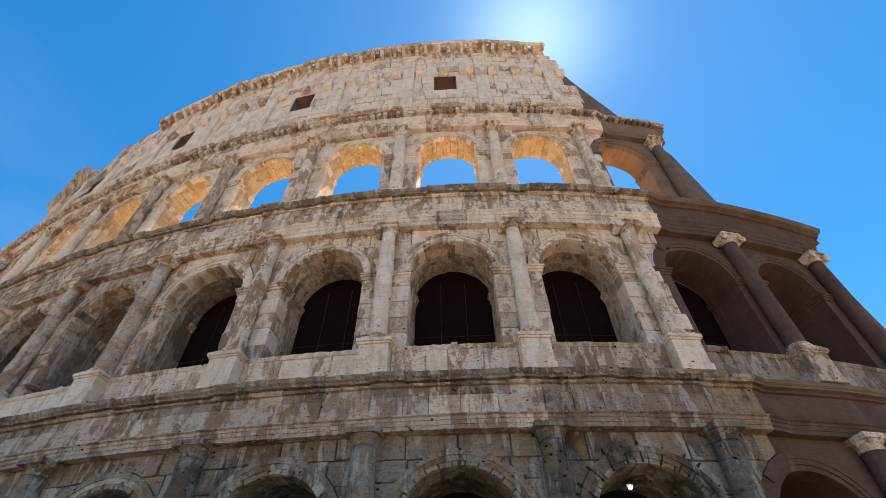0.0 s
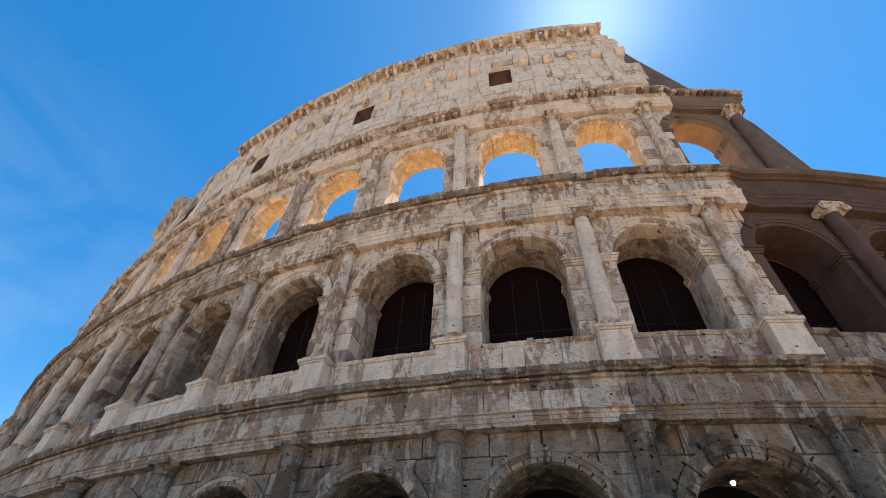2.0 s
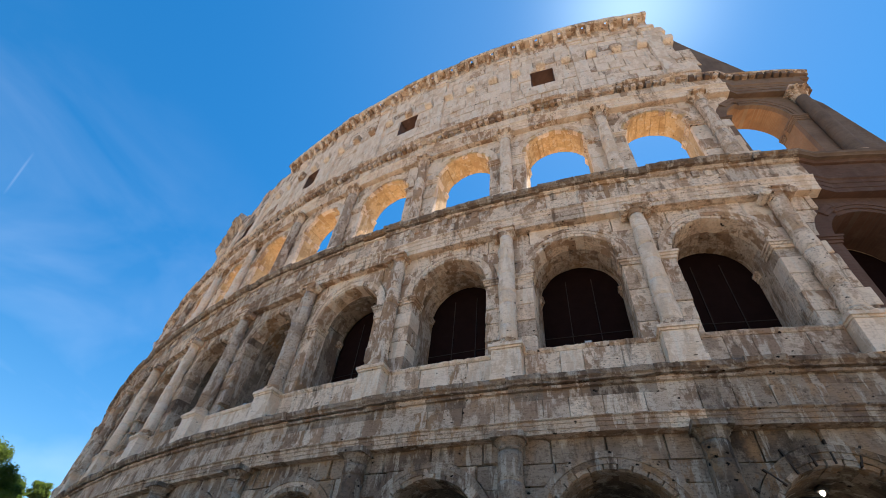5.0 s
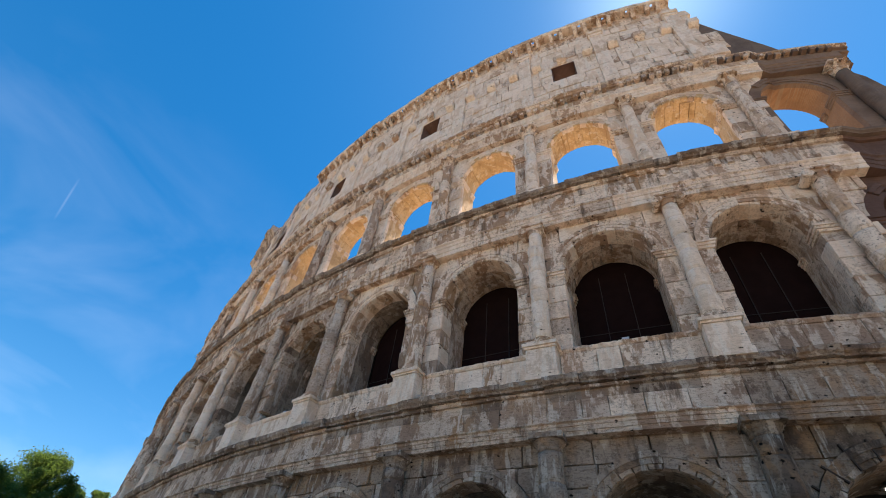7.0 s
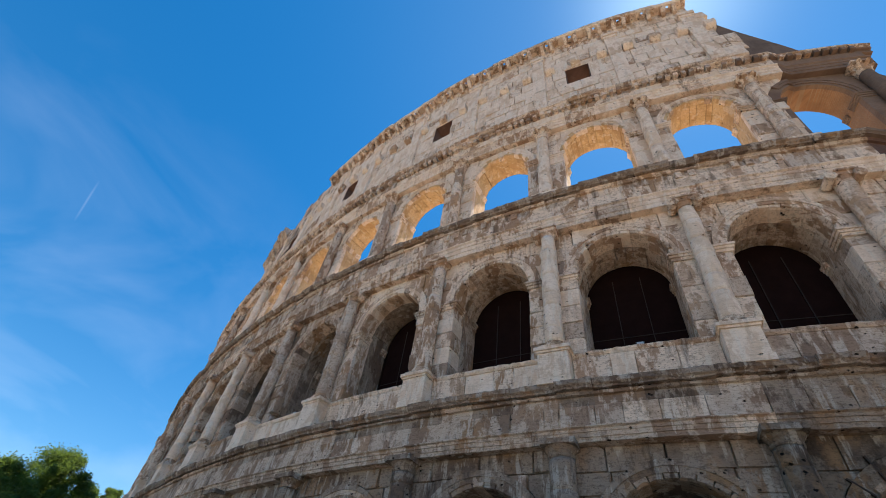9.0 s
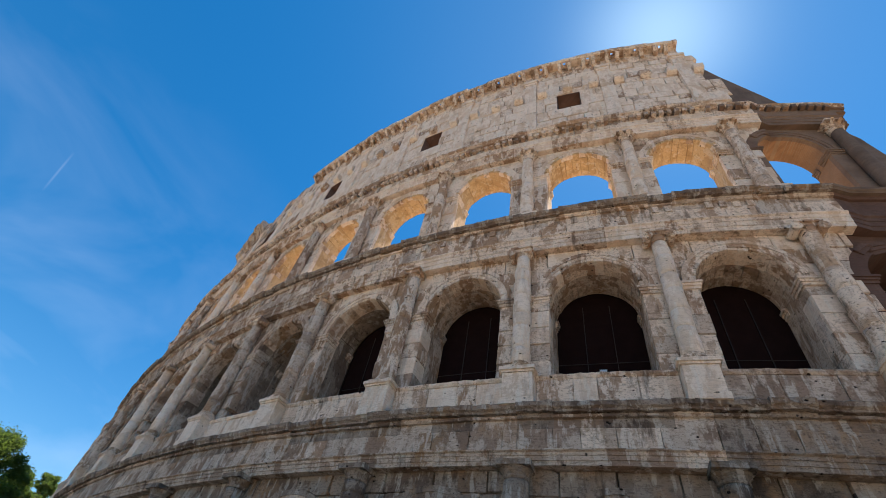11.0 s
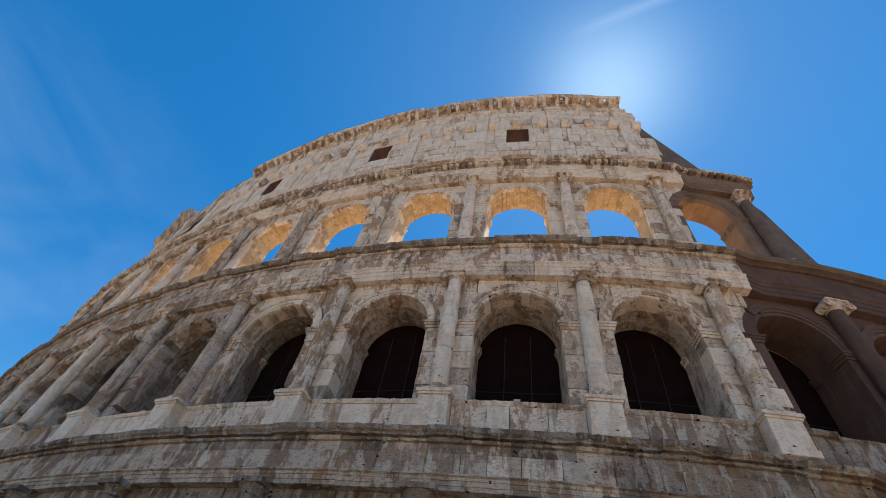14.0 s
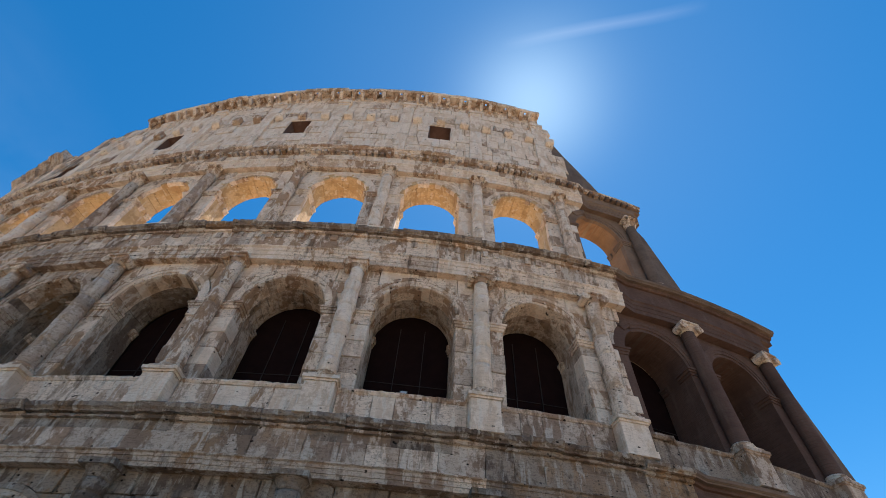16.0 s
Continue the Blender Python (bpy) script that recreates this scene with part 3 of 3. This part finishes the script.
def entablature(n, i, end=None, overhang=0.0):
    """One bay of architrave, frieze and cornice; at the broken end the cornice runs on past the frieze."""
    g = ENTABLATURE[n]
    a, b = col_at(i), end or col_at(i + 1)
    (z0, z1, z2, z3), reach = g["z"], g["reach"]
    back = g["o"] - STOREYS[n]["depth"]
    o = g["o"] + g["face"]
    brick = i >= BRICK_FROM
    if brick and n == 3:
        reach -= 0.25
    repair = TAN_BRICK if n == 3 else BRICK
    turn_at = a + 2.1 if i == BRICK_FROM else None       # the old stone runs on a little into the repair
    # duller core stone: the dark between the teeth is put into its colour
    core = part("entablature", sweep([(back, z0 + 0.03), (o - 0.2, z0 + 0.03), (o - 0.2, z3 - 0.05), (back, z3 - 0.05)][::-1], a, b, 4),
                repair if brick else DULL_STONE, building, "brick entablature of the repair" if brick else "weathered travertine entablature")
    h = z1 - z0
    w = 0.0 if brick else 0.02

    def m(s=None):
        return repair if brick and not (turn_at and s is not None and s < turn_at - 0.3) else (GREY_STONE if i >= 1 else DULL_STONE if rng.random() < 0.9 else TRAVERTINE) if n == 1 else pick(n, i)

    def runs(lo, hi):
        return pieces(a, turn_at, lo, hi) + pieces(turn_at, b, lo, hi) if turn_at else pieces(a, b, lo, hi)

    for s0, s1 in runs(1.5, 3.2):
        d = rng.uniform(-0.02, 0.02) if not brick else 0
        prof = [(o - 0.5, z0), (o + 0.04, z0), (o + 0.04, z0 + h * 0.30), (o + 0.08, z0 + h * 0.31), (o + 0.08, z0 + h * 0.62),
                (o + 0.12, z0 + h * 0.63), (o + 0.12, z0 + h * 0.84), (o + 0.21, z0 + h * 0.92), (o + 0.21, z1), (o - 0.5, z1)]
        part("architrave_block", sweep([(p + d, z) for p, z in prof][::-1], s0, s1, 3 if brick else 7, w), m(s0), core)
    for s0, s1 in runs(0.8, 1.9):
        d = rng.uniform(-0.03, 0.02) if not brick else 0
        part("frieze_block", block(s0, s1, o - 0.5, o + 0.05 + d, z1, z2, 0.0 if brick else 0.012, w * 0.5), m(s0), core)
    for s0, s1 in runs(1.1, 2.4):
        if s1 == b:
            s1 += overhang
        c = z3 - z2
        cut_back = 0 if brick else rng.choice((0, 0, 0, 0.05, 0.12))
        e = reach - cut_back
        drop = 0.2 if brick else 0.0
        under = 0.36 if n < 3 else 0.17
        bed = [(o - 0.5, z2), (o + 0.02, z2), (o + 0.02, z2 + c * 0.40), (o + 0.16, z2 + c * 0.42), (o + 0.20, z2 + c * 0.5), (e - under, z2 + c * 0.53), (e - under + 0.01, z2 + c * 0.62), (o - 0.5, z2 + c * 0.62)]
        # most bed moulds in darker stone, for the shadow line under the drip
        part("cornice_block", sweep([(p, z - drop * (z - z2) / c) for p, z in bed][::-1], s0, s1, 3 if brick else 7, w * 1.6), m(s0) if brick or rng.random() < 0.35 else DULL_STONE if n > 1 else GREY_STONE, core)
        prof = [(o - 0.5, z2 + c * 0.62), (e - 0.14, z2 + c * 0.62), (e - 0.13, z2 + c * 0.70), (e - 0.03, z2 + c * 0.78), (e, z3 - 0.04), (e - 0.05, z3), (o - 0.5, z3 + 0.03)]
        part("drip_stone", sweep([(p, z - drop * (z - z2) / c) for p, z in prof][::-1], s0, s1, 3 if brick else 8, w * 2.2), (TRAVERTINE if n == 3 else GREY_BRICK) if brick and s0 > (turn_at or 0) - 0.3 else GREY_STONE if n < 3 else pick(2), core)
    if n > 1:       # teeth under the cornice, many of them worn away
        s = a + 0.1
        step, wide, keep = (0.50, 0.30, 0.9) if n == 3 else (0.64, 0.34, 0.6)
        while s < b - 0.3:
            if (brick and n == 3) or (not brick and rng.random() < keep):
                part("dentil", block(s, s + wide, o - 0.1, o + (0.40 if n == 3 else 0.15) + rng.uniform(-0.08, 0.02), z2 + 0.01 - (0.12 if n == 2 else 0), z2 + 0.37, 0.012), repair if brick and rng.random() < 0.5 else TRAVERTINE if rng.random() < 0.7 else DULL_STONE, core)
            s += step
    return core


for n in (1, 2, 3):
    for i in range(FIRST, LAST[n] + 1):
        arch_bay(n, i)
        if n > 1:
            parapet(n, i)
    for i in range(FIRST, LAST[n] + 2):
        column(n, i)
    for i in range(FIRST, LAST[n] + 1):
        last = i == LAST[n]
        entablature(n, i, col_at(i + 1) + {1: 0.6, 2: 1.0, 3: 1.1}[n] if last else None, {1: 0.5, 2: 1.3, 3: 0.7}[n] if last else 0.0)

# ---- attic ----
ATT_O, ATT_BACK = -0.62, -2.2
ATT_Z = [35.15, 36.3, 37.3, 38.35, 39.0, 39.95, 41.4, 42.8, 43.8, 44.9, 46.0, 47.1, 48.2, 49.2, 50.2, 51.2, 52.2]
ATT_END = 2.06 * BAY
TOP_FROM = -4.5


def right_limit(z):
    return (2.44 - 0.24 * (z - 35.25) / 11.0) * BAY


def attic_top(s):
    """Where the attic is broken off: lower towards its far end."""
    u = s / BAY
    if u > TOP_FROM:
        return 47.15
    gone = int(1.4 * abs(math.sin(u * 7.3) * math.cos(u * 3.1 + 0.6)) + 0.4)      # ragged, course by course
    return -1.0 * gone + (49.25 if u > -4.9 else 50.25 if u > -5.75 else 48.25 if u > -6.35 else 49.25 if u > -7.1 else 48.25 if u > -7.6 else 46.25)


def attic_bay(i):
    a, b = col_at(i), col_at(i + 1)
    mid = (a + b) / 2
    win = i % 2 == 0 and i <= 1
    rear, stones = [], []
    for z0, z1 in zip(ATT_Z, ATT_Z[1:]):
        spans = [(a, b)]
        if win and 39.9 < z0 < 42.6:
            spans = [(a, mid - 1.0), (mid + 1.0, b)]
        for p, q in spans:
            for s0, s1 in pieces(p, q, 1.0, 2.1):
                if z1 > attic_top((s0 + s1) / 2) or (s0 + s1) / 2 > right_limit((z0 + z1) / 2):
                    continue
                ragged = rng.uniform(-0.05, 0.25)
                s1, top_end = min(s1, right_limit(z0) + ragged), min(s1, right_limit(z1) + ragged)
                stones.append(prism([(s0, z0), (s1, z0), (top_end, z1), (s0, z1)], -1.3, ATT_O + rng.uniform(-0.05, 0.05), rng.uniform(0.03, 0.055), 0.015))
                s1 = top_end
                rear.append(block(s0, s1, ATT_BACK, -1.3, z0, z1, 0))
    # brick brown at the rear puts shade into the window reveals
    core = part("attic_bay", joined(rear), BRICK, building, "attic wall bay of squared travertine blocks")
    for geo in stones:
        part("stone_block", geo, (PALE_STONE if rng.random() < 0.85 else TRAVERTINE) if i > -6 else (TRAVERTINE if rng.random() < 0.6 else GREY_STONE), core)
    if win:         # added brick-brown sheets: the shade of soffit and reveals as colour
        for geo in (block(mid - 1.0, mid + 1.0, ATT_BACK + 0.02, ATT_O - 0.05, 42.72, 42.82, 0.01),
                    block(mid - 1.02, mid - 0.95, ATT_BACK + 0.02, ATT_O - 0.08, 39.95, 42.72, 0.01),
                    block(mid + 0.95, mid + 1.02, ATT_BACK + 0.02, ATT_O - 0.08, 39.95, 42.72, 0.01)):
            part("reveal_shade", geo, BRICK, core)
    if i <= 2:      # a flat pilaster over the column
        zt = 47.1 if a > -5.4 * BAY else 44.9
        zs = courses(35.25, zt, 2.3)
        for z0, z1 in zip(zs, zs[1:]):
            part("pilaster_block", block(a - 0.55, a + 0.55, -1.0, ATT_O + 0.22, z0, z1, 0.03, 0.01), PALE_STONE, core)
        part("pilaster_capital", joined([block(a - 0.62, a + 0.62, -1.0, ATT_O + 0.28, zt - 0.9, zt - 0.5, 0.05), block(a - 0.7, a + 0.7, -1.0, ATT_O + 0.38, zt - 0.5, zt, 0.05)]), PALE_STONE, core)
    for f in (1 / 6, 0.5, 5 / 6):
        s = a + (b - a) * f
        if s > 2.3 * BAY or s < -5.3 * BAY:
            continue
        o = ATT_O
        prof = [(o - 0.3, 42.95), (o + 0.10, 42.95), (o + 0.42, 43.15), (o + 0.5, 43.35), (o + 0.5, 43.85), (o - 0.3, 43.85)]
        part("corbel", sweep(prof[::-1], s - 0.40, s + 0.40, 2, 0.04), TRAVERTINE if rng.random() < 0.35 else PALE_STONE, core)
    return core


for i in range(-9, 3):
    attic_bay(i)


def crown_cornice(i):
    """The uppermost cornice, with a mast hole through it over each corbel."""
    a, b = max(col_at(i), TOP_FROM * BAY), min(col_at(i + 1), ATT_END)
    z0, z1, o = 47.1, 49.15, ATT_O
    core = part("crown_cornice", sweep([(ATT_BACK, z0), (o, z0), (o + 0.05, z0 + 0.5), (o + 0.12, z0 + 0.6), (o + 0.12, z1 - 0.5), (ATT_BACK, z1 - 0.5)][::-1], a, b, 4, 0.02),
                TRAVERTINE, building, "broken crowning cornice with mast holes")
    p, q = col_at(i), col_at(i + 1)
    for f in (1 / 6, 0.5, 5 / 6):
        s = p + (q - p) * f
        half = (q - p) / 6
        s0, s1 = max(a, s - half), min(b, s + half)
        if s1 - s0 < 0.4:
            continue
        m = PALE_STONE if rng.random() < 0.4 else TRAVERTINE
        reach = 0.34 - rng.choice((0, 0, 0.04, 0.1))
        zt = z1 - rng.choice((0, 0, 0, 0.08, 0.16))
        slab = []
        spans = [(s0, s1)]
        if s0 < s - 0.13 and s1 > s + 0.13:
            spans = [(s0, s - 0.13), (s + 0.13, s1)]
            slab.append(sweep([(0.06, z1 - 0.55), (reach, z1 - 0.45), (reach, zt), (0.06, zt)][::-1], s - 0.13, s + 0.13, 1, 0.01))
            slab.append(sweep([(o - 0.9, z1 - 0.55), (-0.26, z1 - 0.55), (-0.26, zt), (o - 0.9, zt)][::-1], s - 0.13, s + 0.13, 1, 0.01))
        for u, v in spans:
            slab.append(sweep([(o - 0.9, z1 - 0.55), (reach - 0.1, z1 - 0.55), (reach, z1 - 0.42), (reach, zt - 0.05), (reach - 0.04, zt), (o - 0.9, zt)][::-1], u, v, 2, 0.025))
        part("cornice_slab", joined(slab), m, core)
        for side in (-1, 1):
            c = s + side * 0.46
            if c - 0.2 < a or c + 0.2 > b or rng.random() < 0.08:
                continue
            prof = [(o, z0 + 0.55), (o + 0.3, z0 + 0.62), (o + 0.62, z0 + 1.0), (o + 0.80, z0 + 1.2), (o + 0.80, z1 - 0.55), (o, z1 - 0.55)]
            part("bracket", sweep(prof[::-1], c - 0.17, c + 0.17, 1, 0.05), TRAVERTINE, core)


for i in range(-5, 3):
    if col_at(i) < ATT_END and col_at(i + 1) > TOP_FROM * BAY:
        crown_cornice(i)

# stones of the crowning cornice that still hang on over the broken stretch
rest = part("crown_cornice", sweep([(ATT_BACK, 44.9), (ATT_O - 0.1, 44.9), (ATT_O - 0.1, 47.6), (ATT_BACK, 47.6)][::-1], -50.0, -42.6, 6, 0.02), DULL_STONE, building, "broken remnant of the crowning cornice")
for s0, s1, z0, z1, out in ((-43.9, -42.8, 48.0, 49.7, 0.36), (-45.0, -43.9, 47.6, 49.7, 0.55), (-46.3, -45.0, 47.2, 48.9, 0.40), (-48.0, -46.3, 46.6, 48.3, 0.32), (-49.8, -48.0, 45.8, 47.5, 0.28)):
    o = ATT_O
    prof = [(o - 0.9, z0), (o + 0.1, z0), (o + 0.35, z0 + 0.5), (out - 0.12, z1 - 0.75), (out, z1 - 0.6), (out, z1 - 0.12), (out - 0.1, z1), (o - 0.9, z1)]
    part("cornice_slab", sweep(prof[::-1], s0, s1, 4, 0.06), DULL_STONE, rest)

# the sloping ends of the brick repair
part("buttress", prism([(1.9 * BAY, 35.2), (2.93 * BAY, 35.2), (2.73 * BAY, 38.3), (2.40 * BAY, 43.0), (2.1 * BAY, 47.0), (1.9 * BAY, 47.0)], ATT_BACK, -0.8, 0), GREY_BRICK, building, "sloping brown brick buttress of the attic")
c3, c4, c6 = col_at(3), col_at(4), col_at(6)
part("buttress", prism([(c3, 23.6), (c3 + 3.3, 23.6), (c3 + 1.5, 31.4), (c3 + 0.95, 32.3), (c3, 32.3)], -2.2, -0.45, 0), GREY_BRICK, building, "sloping brown brick buttress")
part("buttress", prism([(c4, 11.4), (c4 + 3.4, 11.4), (c4 + 1.7, 20.7), (c4, 20.7)], -2.4, -0.05, 0), GREY_BRICK, building, "sloping brown brick buttress")
part("buttress", prism([(c6, 0.0), (c6 + 3.0, 0.0), (c6 + 0.8, 9.1), (c6, 9.1)], -2.5, 0.05, 0), GREY_BRICK, building, "sloping brown brick buttress")

# ---- galleries behind the arcades ----
S0, S1 = FIRST * BAY, col_at(6)


def long_box(name, o0, o1, z0, z1, s0, s1, mat, label):
    return part(name, sweep([(o0, z0), (o1, z0), (o1, z1), (o0, z1)][::-1], s0, s1, 40), mat, building, label)


# added mass that keeps light out behind the lower arches
long_box("gallery_floor", -8.0, -2.42, 11.2, 12.9, S0, col_at(4), GALLERY_SHADE, "vaulted gallery floor")
long_box("gallery_roof", -8.9, -2.3, 9.5, 11.2, col_at(4), S1, TERRACE, "flat roof behind the ground arches")
long_box("terrace", -14.0, -2.25, 22.6, 24.1, S0, col_at(4), TERRACE, "sunlit terrace floor behind the upper arches")
long_box("gallery_wall", -8.9, -8.0, 0.0, 22.6, S0, col_at(4), GALLERY_SHADE, "rear wall added behind the gallery, shade in its colour")
long_box("gallery_wall", -8.9, -8.0, 0.0, 9.5, col_at(4), S1, GALLERY_SHADE, "rear wall added behind the gallery, shade in its colour")


def arch_screen(i):
    """Netting on a light frame that closes the arch; the gallery's dark is in its colour."""
    g = STOREYS[2]
    mid, r = arch_mid(2, i), g["r"] + 0.1
    zc = g["crown"] - g["r"]
    o = g["o"] - g["depth"] - 0.12
    poly = [(mid - r, g["sill"] - 0.1), (mid + r, g["sill"] - 0.1)] + [(mid + r * math.cos(t), zc + r * math.sin(t)) for t in np.linspace(0, math.pi, 17)]
    net = part("arch_screen", prism(poly, o - 0.04, o, 0), SCREEN, building, "netting that closes the arch, the dark of the gallery in its colour")
    for f in (-0.7, 0.7):
        part("bar", block(mid + f - 0.02, mid + f + 0.02, o + 0.005, o + 0.05, g["sill"], zc + 1.2, 0.008), BAR, net)
    for z in (g["sill"] + 1.2, g["sill"] + 2.4):
        part("bar", block(mid - r, mid + r, o + 0.005, o + 0.04, z - 0.015, z + 0.015, 0.006), BAR, net)


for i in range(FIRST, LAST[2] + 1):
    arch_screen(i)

# ---- ground ----
gm = bpy.data.meshes.new("ground")
gm.from_pydata([(-3000, -3000, 0), (3000, -3000, 0), (3000, 3000, 0), (-3000, 3000, 0)], [], [(0, 1, 2, 3)])
gm.materials.append(PAVING)
tagged(new("ground", gm), "pale stone paving round the amphitheatre", "ground", kind="structure")


# ---- trees ----
def tree(x, y, height, spread, leaf, label, seed):
    rnd = random.Random(seed)
    top = thing("tree", (x, y, 0), label, "tree", "trees beyond the wall")
    limbs = []
    trunk_h = height * 0.42

    def limb(p, q, r0, r1, seg=8):
        vs, fs = [], []
        d = (q - p).normalized()
        u = d.orthogonal().normalized()
        v = d.cross(u)
        for k in range(4):
            c = p.lerp(q, k / 3) + u * math.sin(k * 1.7) * r0 * 0.4
            r = r0 + (r1 - r0) * k / 3
            for j in range(seg):
                t = 2 * math.pi * j / seg
                vs.append(c + (u * math.cos(t) + v * math.sin(t)) * r)
        for k in range(3):
            for j in range(seg):
                m = (j + 1) % seg
                fs.append((k * seg + j, k * seg + m, (k + 1) * seg + m, (k + 1) * seg + j))
        return vs, fs

    base, fork = Vector((x, y, 0)), Vector((x, y, trunk_h))
    limbs.append(limb(base, fork, height * 0.028, height * 0.02))
    clumps = []
    for k in range(100):
        t, ph = rnd.uniform(0, 2 * math.pi), 1.0 - 1.35 * rnd.random()
        rr = spread * rnd.uniform(0.15, 1.0) * math.sqrt(max(0.16, 1 - max(0, ph) ** 2))
        c = Vector((x + math.cos(t) * rr, y + math.sin(t) * rr, height * 0.66 + ph * height * 0.31 + rnd.gauss(0, height * 0.015)))
        clumps.append((c, spread * rnd.uniform(0.09, 0.22)))
        if k < 14:
            limbs.append(limb(fork + Vector((0, 0, rnd.uniform(-1, 1))), c, height * 0.010, height * 0.003, 6))
    part("trunk", joined(limbs), BARK, top, "", True)
    vs, fs = [], []
    for c, r in clumps:
        for _ in range(560):
            d = Vector((rnd.gauss(0, 0.5), rnd.gauss(0, 0.5), rnd.gauss(0, 0.42)))
            d *= r * min(1.0, 1.35 / d.length)
            p = c + d
            u = Vector((rnd.gauss(0, 1), rnd.gauss(0, 1), rnd.gauss(0, 0.7))).normalized()
            v = u.orthogonal().normalized()
            w, h = rnd.uniform(0.05, 0.09), rnd.uniform(0.08, 0.15)
            n = len(vs)
            vs += [p - u * h, p + v * w, p + u * h, p - v * w]
            fs.append((n, n + 1, n + 2, n + 3))
    part("crown", (vs, fs), leaf, top)
    return top


def far(azimuth, distance):
    t = radians(azimuth)
    return 4.3 + math.sin(t) * distance, -16.8 + math.cos(t) * distance


tree(*far(-66.1, 74), 18.9, 5.6, LEAF, "tall leafy green oak beyond the wall", 1)
tree(*far(-70.2, 66), 15.0, 5.2, LEAF, "broad light green tree beyond the wall", 2)
tree(*far(-63.0, 84), 19.2, 3.4, DARK_LEAF, "dark green pine beyond the wall", 3)
tree(*far(-60.9, 100), 22.6, 2.6, LEAF, "small leafy tree beyond the wall", 4)
tree(*far(-76.0, 70), 16.0, 6.0, LEAF, "broad light green tree beyond the wall", 5)


# ---- lamps, fixings ----
def floodlight(s, o, z, lit, label):
    """A small floodlight on a bracket."""
    top = thing("floodlight", P(s, o, z), label, "floodlight", "floodlights on the wall")
    part("bracket", joined([block(s - 0.20, s - 0.17, o - 0.03, o + 0.03, z, z + 0.26, 0.004), block(s + 0.17, s + 0.20, o - 0.03, o + 0.03, z, z + 0.26, 0.004),
                            block(s - 0.20, s + 0.20, o - 0.03, o + 0.03, z, z + 0.03, 0.004)]), HOUSING, top)
    part("housing", block(s - 0.165, s + 0.165, o - 0.1, o + 0.1, z + 0.08, z + 0.34, 0.02), HOUSING, top)
    part("lens", block(s - 0.13, s + 0.13, o + 0.09, o + 0.112, z + 0.11, z + 0.31, 0.006), GLOW if lit else GLASS, top)


GLASS = plain("lamp_glass", (0.5, 0.52, 0.55), 0.15, 0.0, 0.1)
GLOW, gt, gb = material("lit_lamp")
gb.inputs["Emission Color"].default_value, gb.inputs["Emission Strength"].default_value = (1.0, 0.86, 0.66, 1), 14.0
mid_bay = (col_at(0) + col_at(1)) / 2
floodlight(mid_bay, -0.1, STOREYS[2]["sill"] + 0.01, False, "small grey floodlight on the parapet coping")
floodlight((col_at(-3) + col_at(-2)) / 2 + 0.6, -0.1, STOREYS[2]["sill"] + 0.01, False, "small grey floodlight on the parapet coping")
lamp_s = (col_at(1) + col_at(2)) / 2


def hanging_lamp(s, o, z, ceiling):
    top = thing("hanging_lamp", P(s, o, ceiling), "lit lamp that hangs in the ground arch", "lamp")
    part("rod", block(s - 0.015, s + 0.015, o - 0.015, o + 0.015, z + 0.2, ceiling, 0.003), IRON, top)
    part("shade", lathe(s, o, [(0.06, z + 0.24), (0.17, z + 0.16), (0.22, z + 0.06), (0.21, z + 0.05)], 14), HOUSING, top, "", True)
    part("bulb", lathe(s, o, [(0.03, z + 0.12), (0.07, z + 0.06), (0.085, z), (0.06, z - 0.06), (0.02, z - 0.08)], 14), GLOW, top, "", True)


hanging_lamp(lamp_s, -1.5, 7.72, STOREYS[1]["crown"] + 0.15)

# iron cramps round one ground arch
g1 = STOREYS[1]
for k in range(9):
    t = math.pi * (0.16 + 0.68 * k / 8) + rng.uniform(-0.03, 0.03)
    zc1 = g1["crown"] - g1["r"]
    q0, q1 = g1["r"] + 0.05, g1["r"] + rng.uniform(0.55, 0.85)
    tilt = t + rng.uniform(-0.10, 0.10)
    w = 0.022
    pts = []
    for q, tt in ((q0, t), (q1, tilt)):
        for side in (-1, 1):
            pts.append((lamp_s + q * math.cos(tt) - side * w * math.sin(tt), zc1 + q * math.sin(tt) + side * w * math.cos(tt)))
    poly = [pts[0], pts[2], pts[3], pts[1]]
    part("iron_cramp", prism(poly if area(poly) > 0 else poly[::-1], 0.05, 0.2, 0), IRON, building, "rusted iron cramp on the arch")
